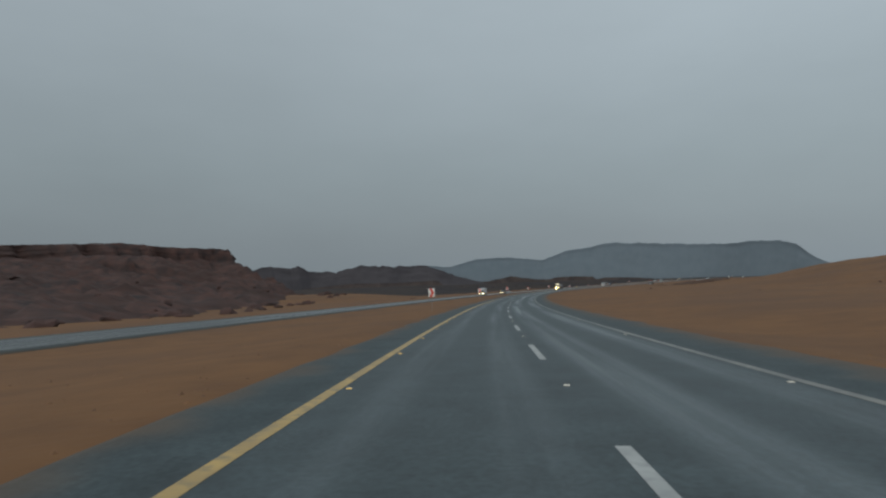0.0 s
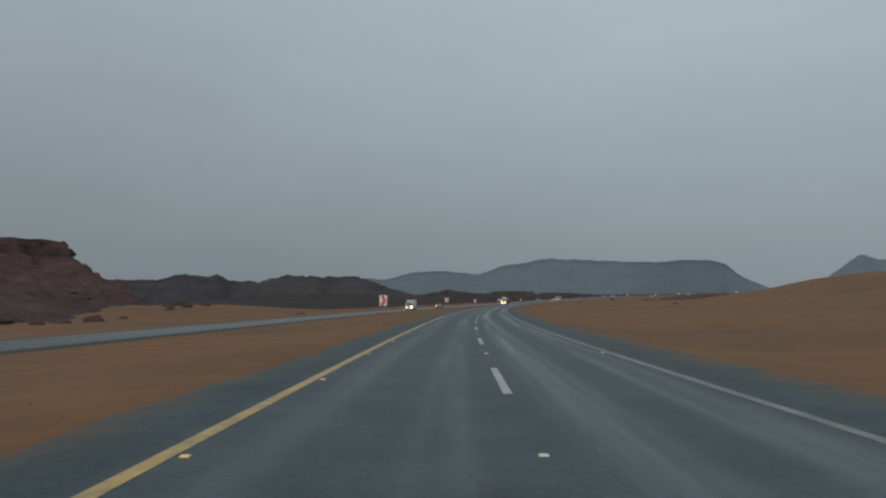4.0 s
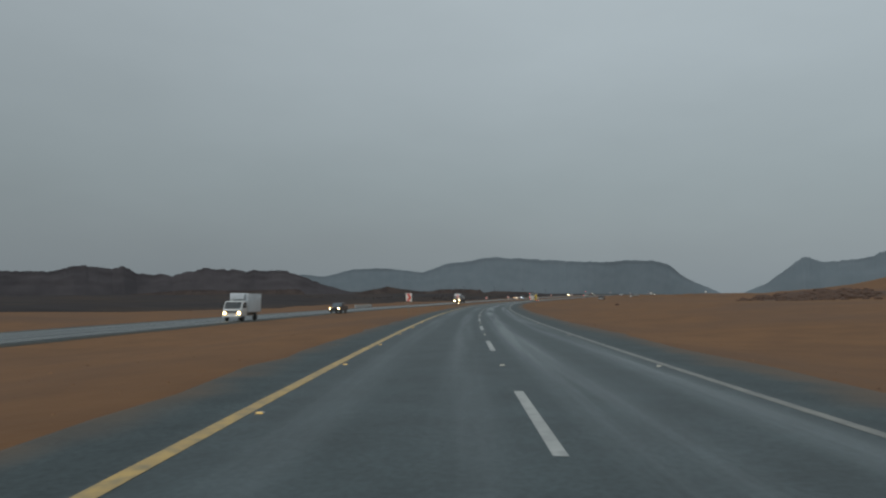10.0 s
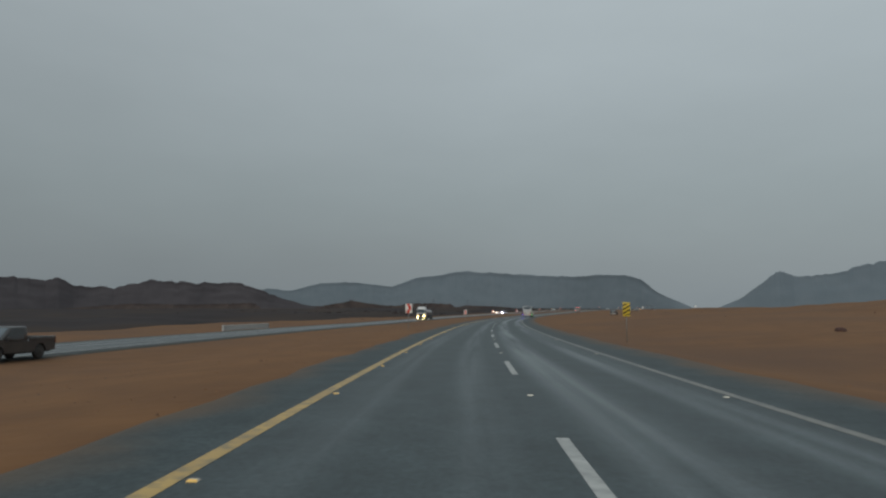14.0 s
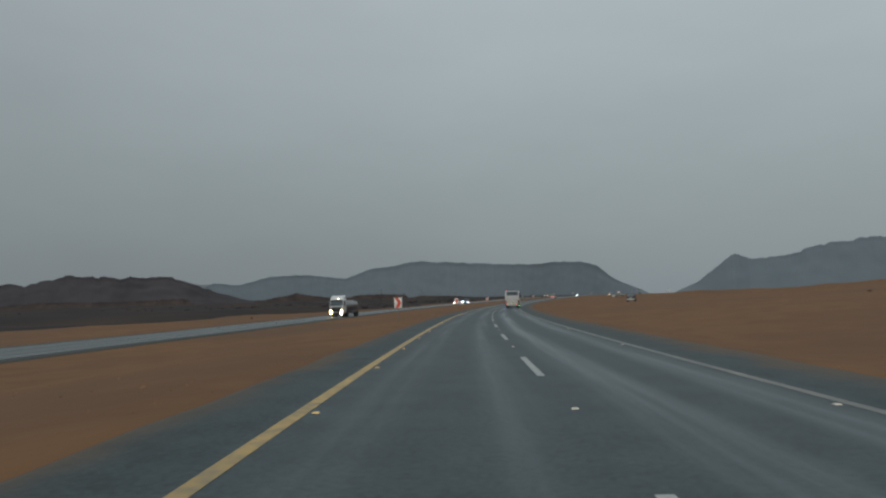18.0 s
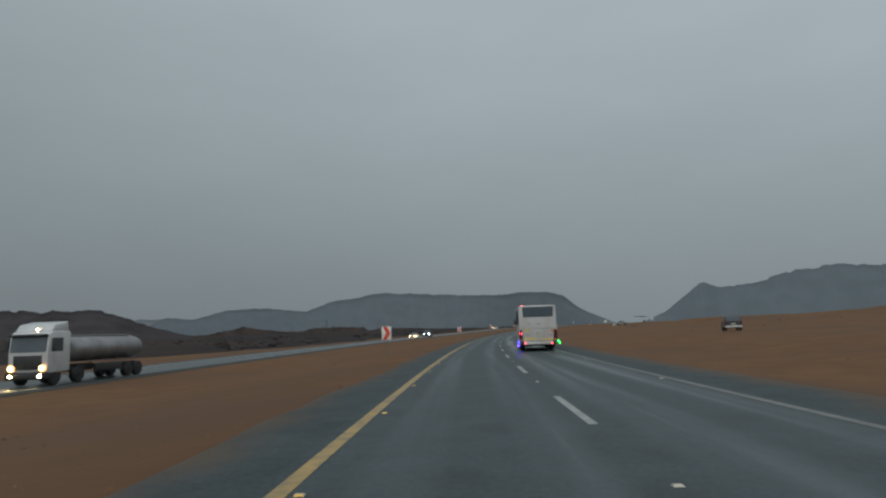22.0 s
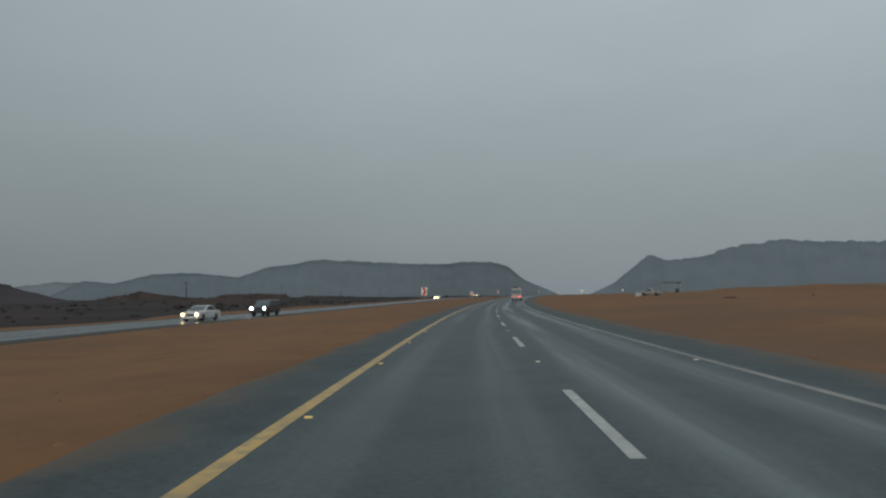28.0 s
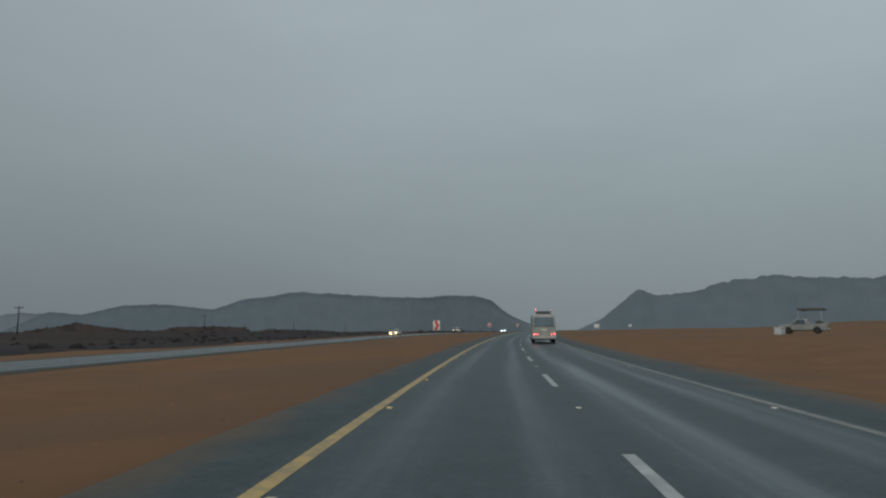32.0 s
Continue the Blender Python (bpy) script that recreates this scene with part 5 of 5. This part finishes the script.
saloon(WHITE_CAR, LAMP_WARM, "white saloon car with lit headlamps on the wet road").matrix_world = on_road(577.5, -24.3, 0.03 - far_drop(576), 180)
estate(DARK_CAR, LAMP_COOL, "dark car with dazzling cold white headlamps").matrix_world = on_road(591.0, -23.2, 0.03 - far_drop(590), 180)
estate(DARK_CAR, GLASS_DARK, "dark off-road car parked on the sand").matrix_world = on_road(485, 32, ground_z(485, 32), 12)
pickup(BEIGE_CAR, GLASS_DARK, "dull beige pickup parked on the wet sand").matrix_world = on_road(674.8, 39.4, ground_z(674.8, 39.4), -62)
for s, mat, lab, f in ((742, LAMP_WARM, "white saloon car with lit headlamps far up the road", saloon), (815, LAMP_WARM, "white off-road car with lit headlamps far up the road", estate),
                       (905, LAMP_COOL, "white saloon car with cold headlamps far up the road", saloon), (1010, LAMP_WARM, "white off-road car with lit headlamps in the rain", estate)):
    f(WHITE_CAR, mat, lab).matrix_world = on_road(s, far_centre(s) + random.choice((-1.8, 1.8)), 0.03 - far_drop(s), 180)


def minibus():
    root = thing("minibus", "pale minibus with lit red tail lamps and roof lamps", "bus")
    W, L = 1.02, 6.6
    part("body", side_panel(-W, W, 0.0, L, 0.42, 1.45, [(1.5, 0.44, 0.40), (5.4, 0.44, 0.40)]), PALE_VAN, root, "pale body")
    part("upper_body", block(-W + 0.01, W - 0.01, 0.02, L - 0.5, 1.44, 2.55, 0.08, taper=(0.08, 0.06)), PALE_VAN, root)
    part("rear_window", prism([(0.0, 1.50), (0.03, 1.48), (0.09, 2.28), (0.055, 2.28)], -0.84, 0.84), COACH_GLASS, root, "dark rear window")
    part("roof_pod", block(-0.62, 0.62, 0.15, 2.2, 2.54, 2.82, 0.06, taper=(0.05, 0.1)), BLACK_TRIM, root, "dark roof load")
    part("number_plate", block(-0.26, 0.26, -0.015, 0.0, 1.12, 1.26, 0.004), PLATE_PALE, root, "pale number plate")
    part("bumper", block(-W - 0.01, W + 0.01, -0.12, 0.08, 0.40, 0.62, 0.04), PALE_VAN, root)
    for sx in (-1, 1):
        for x, r in ((0.86, 0.045), (0.58, 0.035)):
            part("tail_lamp", lamp(sx * x, -0.005, 0.80, r, r, 0.04, -1), LAMP_RED, root, "lit red tail lamp")
        part("roof_lamp", lamp(sx * 0.66, 0.12, 2.92, 0.035, 0.035, 0.05, -1), LAMP_RED, root, "lit roof lamp")
        part("roof_lamp_stem", tube([(sx * 0.66, 0.16, 2.5), (sx * 0.66, 0.16, 2.92)], 0.02), BLACK_TRIM, root)
        part("side_window", block(*sorted((sx * (W - 0.05), sx * (W - 0.02))), 0.5, L - 0.9, 1.55, 2.2), GLASS_DARK, root)
        wheel(root, sx * (W - 0.13), 1.5, 0.37, 0.24, sx)
        wheel(root, sx * (W - 0.13), 5.4, 0.37, 0.24, sx)
    part("front_wall", prism([(L - 0.55, 1.40), (L, 1.40), (L - 0.5, 2.5), (L - 0.6, 2.5)], -W + 0.04, W - 0.04, 0.03), GLASS_DARK, root)
    part("underbody", block(-W + 0.2, W - 0.2, 0.1, L - 0.1, 0.32, 0.5), UNDERSIDE, root)
    return root


minibus().matrix_world = on_road(651, 5.7, 0.0, 0)


def canopy_shelter():
    root = thing("canopy_shelter", "brown flat canopy on thin posts over the wet sand", "shelter")
    roof = part("roof", prism([(-1.6, 3.12), (1.6, 3.02), (1.6, 3.14), (-1.6, 3.24)], -2.8, 2.8, 0.02), TARP, root, "brown flat roof sheet")
    for i in range(12):
        part("rib", block(-2.72 + i * 0.485, -2.69 + i * 0.485, -1.6, 1.6, 3.19, 3.23), TARP, roof)
    for x in (-2.65, 2.65):
        for y in (-1.45, 1.45):
            part("post", tube([(x, y, -0.1), (x, y, 3.1)], 0.035), ZINC, root)
        part("beam", block(x - 0.04, x + 0.04, -1.6, 1.6, 2.98, 3.06), ZINC, root)
    part("side_screen", block(1.7, 1.76, -1.2, -0.2, 0.5, 1.5, 0.01), TARP, root, "brown side screen")
    return root


canopy_shelter().matrix_world = on_road(694, 45.2, ground_z(694, 45.2), -62)


def storage_chest():
    root = thing("storage_chest", "small white chest standing on the wet sand", "chest")
    part("body", block(-0.7, 0.7, -0.4, 0.4, 0.0, 0.72, 0.04), WHITE_CAR, root)
    part("lid", block(-0.74, 0.74, -0.44, 0.44, 0.725, 0.86, 0.04), WHITE_CAR, root, "white rounded lid")
    for x in (-0.4, 0.4):
        part("latch", block(x - 0.05, x + 0.05, -0.46, -0.44, 0.62, 0.8, 0.005), ZINC, root)
    return root


storage_chest().matrix_world = on_road(675.2, 34.1, ground_z(675.2, 34.1), -50)

def notice_board(half, height, z):
    root = thing("notice_board", "plain white board on two posts far up the road", "road sign")
    part("board", block(-half, half, -0.02, 0.02, z - height / 2, z + height / 2, 0.01), SIGN_WHITE, root)
    for x in (-half * 0.7, half * 0.7):
        part("post", tube([(x, 0.05, -0.3), (x, 0.05, z + height * 0.4)], 0.04, 8), POST_STEEL, root)
    return root


notice_board(0.85, 1.4, 1.7).matrix_world = on_road(845, 19.0, ground_z(845, 19.0), -4)
notice_board(0.9, 1.4, 3.6).matrix_world = on_road(1050, 20.0, ground_z(1050, 20.0), -4)

# ---- rocks ----
def rock_mesh(name, seed, flat=0.7, subdiv=2):
    bm = bmesh.new()
    bmesh.ops.create_icosphere(bm, subdivisions=subdiv, radius=1.0)
    for v in bm.verts:
        n = v.co.normalized()
        k = 1 + 0.38 * noise.noise(n * 1.3 + Vector((seed, 0, 0))) + 0.16 * noise.noise(n * 3.4 + Vector((0, seed, 0)))
        v.co = Vector((n.x * k, n.y * k, n.z * k * flat))
    me = bpy.data.meshes.new(name)
    bm.to_mesh(me)
    bm.free()
    return me


ROCKS = []
for i in range(6):
    me = rock_mesh("boulder", i * 7.3, 0.6 + 0.06 * i)
    me.materials.append(ROCK_NEAR)
    ROCKS.append(me)
rnd = random.Random(11)


def top_of(obs, x, y):
    best = -50.0
    for ob in obs:
        hit, place, *_ = ob.ray_cast(Vector((x, y, 120)), Vector((0, 0, -1)))
        if hit:
            best = max(best, place.z)
    return best


MESA = bpy.data.objects["mesa_near"]
for i in range(90):
    s = rnd.uniform(-20, 300)
    w = -58 - 75 * rnd.random() ** 1.6 - (0.35 * (s - 130) if s > 130 else 0)
    x, y, _ = road_point(s, w)
    z = top_of((MESA, ground), x, y)
    r = rnd.choice((0.3, 0.4, 0.5, 0.7, 0.9, 1.2)) * rnd.uniform(0.7, 1.25)
    o = tagged(new("boulder", ROCKS[i % 6]), "dark red-brown boulder on the talus slope", "rock", "boulders on the talus")
    o.matrix_world = pose(x, y, z - r * 0.12, rnd.uniform(-15, 15), rnd.uniform(-15, 15), rnd.uniform(0, 360)) @ Matrix.Diagonal((r * rnd.uniform(0.8, 1.3), r, r * rnd.uniform(0.7, 1.0), 1))
for i in range(46):
    s = rnd.uniform(10, 300)
    foot = np.interp(s, (-40, 10, 45, 75, 105, 145, 190, 230, 262, 290), (-66, -58, -53, -50, -49, -53, -62, -72, -84, -98))
    w = foot - 1.0 - 9.0 * rnd.random() ** 1.5
    x, y, _ = road_point(s, w)
    r = rnd.uniform(0.9, 2.1)
    o = tagged(new("boulder", ROCKS[i % 6]), "large dark boulder fallen to the foot of the cliff", "rock", "fallen boulders")
    o.matrix_world = pose(x, y, top_of((MESA, ground), x, y) - r * 0.1, rnd.uniform(-20, 20), rnd.uniform(-20, 20), rnd.uniform(0, 360)) @ Matrix.Diagonal((r * rnd.uniform(0.9, 1.5), r, r * rnd.uniform(0.6, 0.95), 1))
for x, y, z, r in ((-126.2, 314.2, 20.4, 1.7), (-124.6, 315.4, 17.4, 2.1), (-123.6, 316.0, 14.0, 1.9), (-131.5, 311.5, 20.8, 1.4), (-120.5, 318.0, 11.0, 1.6)):
    o = tagged(new("boulder", ROCKS[3]), "broken dark block at the corner of the cliff", "rock", "blocks of the cliff corner")
    o.matrix_world = pose(x, y, z, 10, 6, 40 * r) @ Matrix.Diagonal((r * 1.2, r, r, 1))
OUTCROP = material("red_brown_rubble", (0.105, 0.062, 0.043), 0.9, second=(0.07, 0.043, 0.032), scale=0.8, bump=0.5, bump_scale=4.0, specular=0.2)
pv, pf, seen = [], [], {}
for i in range(52):
    for j in range(44):
        s, w = 286 + i * 1.4, 40 + j * 1.3
        along, across = 0.896 * (s - 316) + 0.444 * (w - 65), -0.444 * (s - 316) + 0.896 * (w - 65)
        e = math.hypot(along / 27, across / 13)
        if e + 0.55 * noise.fractal((s * 0.05, w * 0.07, 3), 1.0, 2.0, 4) > 0.85:
            continue
        quad = []
        for a, b in ((i, j), (i + 1, j), (i + 1, j + 1), (i, j + 1)):
            if (a, b) not in seen:
                x, y, _ = road_point(286 + a * 1.4, 40 + b * 1.3)
                seen[a, b] = len(pv)
                near = math.hypot((0.896 * (a * 1.4 - 30) + 0.444 * (b * 1.3 - 25)) / 27, (0.896 * (b * 1.3 - 25) - 0.444 * (a * 1.4 - 30)) / 13)
                pv.append((x, y, top_of((ground,), x, y) + 0.03 + 3.0 * max(0.0, 0.8 - near) * max(0.0, noise.fractal((x * 0.12, y * 0.12, 6), 1.0, 2.0, 5))))
            quad.append(seen[a, b])
        pf.append(quad[::-1])
tagged(new("stony_ground", sheet("stony_ground", pv, pf, OUTCROP)), "dark stony patch on the flank of the dune", "ground", kind="structure")
RUBBLE = []
for i in range(4):
    me = rock_mesh("outcrop_rock", 40 + i * 5.1, 0.7)
    me.materials.append(OUTCROP)
    RUBBLE.append(me)
for i in range(220):
    k = rnd.random()
    s = 294 + 44 * k + rnd.gauss(0, 4)
    w = 54 + 22 * k + rnd.gauss(0, 5)
    x, y, _ = road_point(s, w)
    z = top_of((ground,), x, y)
    r = rnd.uniform(0.25, 0.6) + 0.8 * rnd.random() * math.exp(-((k - 0.55) / 0.3) ** 2)
    o = tagged(new("boulder", RUBBLE[i % 4]), "red-brown boulder in a low outcrop on the sand", "rock", "boulders of the outcrop")
    o.matrix_world = pose(x, y, z + r * 0.15, 0, 0, rnd.uniform(0, 360)) @ Matrix.Diagonal((r * 1.4, r * 1.2, r * 0.85, 1))
for s, w, r in ((211, -38.6, 0.75), (616.5, 38.2, 0.7), (300, 46, 0.5)):
    x, y, _ = road_point(s, w)
    o = tagged(new("boulder", RUBBLE[1]), "lone dark boulder half sunk in the sand", "rock")
    o.matrix_world = pose(x, y, top_of((ground,), x, y), 0, 0, rnd.uniform(0, 360)) @ Matrix.Diagonal((r * 1.7, r, r * 0.6, 1))
for i in range(60):
    s = rnd.uniform(20, 820)
    w = rnd.choice((-1, 1)) * rnd.uniform(26, 110)
    x, y, _ = road_point(s, w)
    z = top_of((ground,), x, y)
    r = rnd.uniform(0.12, 0.45)
    o = tagged(new("stone", ROCKS[i % 6]), "dark stone lying on the orange sand", "rock", "stones on the sand")
    o.matrix_world = pose(x, y, z + r * 0.15, 0, 0, rnd.uniform(0, 360)) @ Matrix.Diagonal((r, r * 0.8, r * 0.7, 1))

# pebbles and small lumps close to the road
PEBBLE = material("sandy_pebbles", (0.22, 0.115, 0.058), 0.9, second=(0.12, 0.075, 0.05), scale=0.8, specular=0.2)
vs, fs = [], []
for i in range(9000):
    s = rnd.uniform(0, 640)
    if rnd.random() < 0.6:
        w = -1.9 - 8.8 * rnd.random() ** 1.3
    else:
        w = 9.6 + 9 * rnd.random() ** 1.4
    x, y, z0 = road_point(s, w)
    hit, place, *_ = ground.ray_cast(Vector((x, y, z0 + 20)), Vector((0, 0, -1)))
    if not hit:
        continue
    r = rnd.uniform(0.012, 0.05) * (2.0 if rnd.random() < 0.05 else 1)
    a = rnd.uniform(0, 6.3)
    b = len(vs)
    for k in range(4):
        vs.append((x + r * math.cos(a + k * 1.571) * rnd.uniform(0.7, 1.3), y + r * math.sin(a + k * 1.571) * rnd.uniform(0.7, 1.3), place.z - 0.004))
    vs.append((x + rnd.uniform(-0.2, 0.2) * r, y + rnd.uniform(-0.2, 0.2) * r, place.z + r * rnd.uniform(0.5, 0.9)))
    for k in range(4):
        fs.append((b + k, b + (k + 1) % 4, b + 4))
tagged(new("pebbles", sheet("pebbles", vs, fs, PEBBLE, False)), "scattered pebbles on the wet sand verges", "pebbles", kind="stuff")

# broken rock strewn over the dark plain beyond the opposite carriageway
PLAIN = bpy.data.objects["rocky_plain"]
vs, fs = [], []
for i in range(2600):
    s = rnd.uniform(520, 1150)
    near = 62 - 17 * smooth(440, 530, s)
    w = -near - 4 - 130 * rnd.random() ** 1.7
    x, y, z0 = road_point(s, w)
    if noise.noise((x * 0.035, y * 0.035, 3)) < rnd.uniform(-0.35, 0.25):
        continue
    hit, place, *_ = PLAIN.ray_cast(Vector((x, y, z0 + 60)), Vector((0, 0, -1)))
    if not hit:
        continue
    r = rnd.uniform(0.2, 0.55) * (2.2 if rnd.random() < 0.10 else 1)
    a, b = rnd.uniform(0, 6.3), len(vs)
    for ring, (k, h) in enumerate(((1.15, -0.12), (0.95, 0.35), (0.45, 0.62))):
        for q in range(5):
            c = a + q * 1.2566 + ring * 0.4
            d = r * k * rnd.uniform(0.7, 1.25)
            vs.append((x + d * math.cos(c), y + d * math.sin(c), place.z + r * h * rnd.uniform(0.75, 1.25)))
    vs.append((x, y, place.z + r * 0.7))
    for ring in range(2):
        for q in range(5):
            fs.append((b + ring * 5 + q, b + ring * 5 + (q + 1) % 5, b + ring * 5 + 5 + (q + 1) % 5, b + ring * 5 + 5 + q))
    for q in range(5):
        fs.append((b + 10 + q, b + 10 + (q + 1) % 5, b + 15))
tagged(new("broken_rock", sheet("broken_rock", vs, fs, ROCK_PLAIN, False)), "dark broken rock strewn over the stony plain", "rock", kind="stuff")


def parapet(length):
    root = thing("culvert_parapet", "low pale concrete parapet beside the far carriageway", "barrier")
    part("wall", block(-0.15, 0.15, 0, length, -0.4, 0.55, 0.03), CONCRETE, root)
    part("coping", block(-0.2, 0.2, -0.05, length + 0.05, 0.55, 0.68, 0.02), CONCRETE, root, "pale concrete coping")
    return root


CONCRETE = material("wet_pale_concrete", (0.42, 0.42, 0.40), 0.7, second=(0.33, 0.33, 0.32), scale=2.0)
parapet(16).matrix_world = on_road(344, -33.2, -far_drop(340))


def utility_pole():
    root = thing("utility_pole", "thin dark utility pole with crossarms on the plain", "utility pole", "utility poles")
    bm = tube([(0, 0, -1), (0, 0, 4), (0, 0, 7.0)], 0.14, 10)
    for v in bm.verts:
        k = 1.15 - 0.05 * max(0, v.co.z)
        v.co.x, v.co.y = v.co.x * k, v.co.y * k
    part("pole", bm, BLACK_TRIM, root)
    arm = part("crossarm", block(-1.2, 1.2, -0.06, 0.06, 6.52, 6.66, 0.01), BLACK_TRIM, root)
    for x in (-1.1, 0.0, 1.1):
        part("insulator", tube([(x, 0, 6.66), (x, 0, 7.05)], 0.06, 8), ZINC, arm)
    part("brace", merge(tube([(-0.7, 0, 6.54), (0, 0, 5.9)], 0.03, 6), tube([(0.7, 0, 6.54), (0, 0, 5.9)], 0.03, 6)), BLACK_TRIM, root)
    return root


pole = utility_pole()
for n, (x, y) in enumerate(((114, 760), (165, 862), (223, 962), (283, 1060))):
    m = pose(x, y, top_of((PLAIN, ground), x, y), 0, 0, -28)
    if n == 0:
        pole.matrix_world = m
    else:
        copy_thing(pole, m)
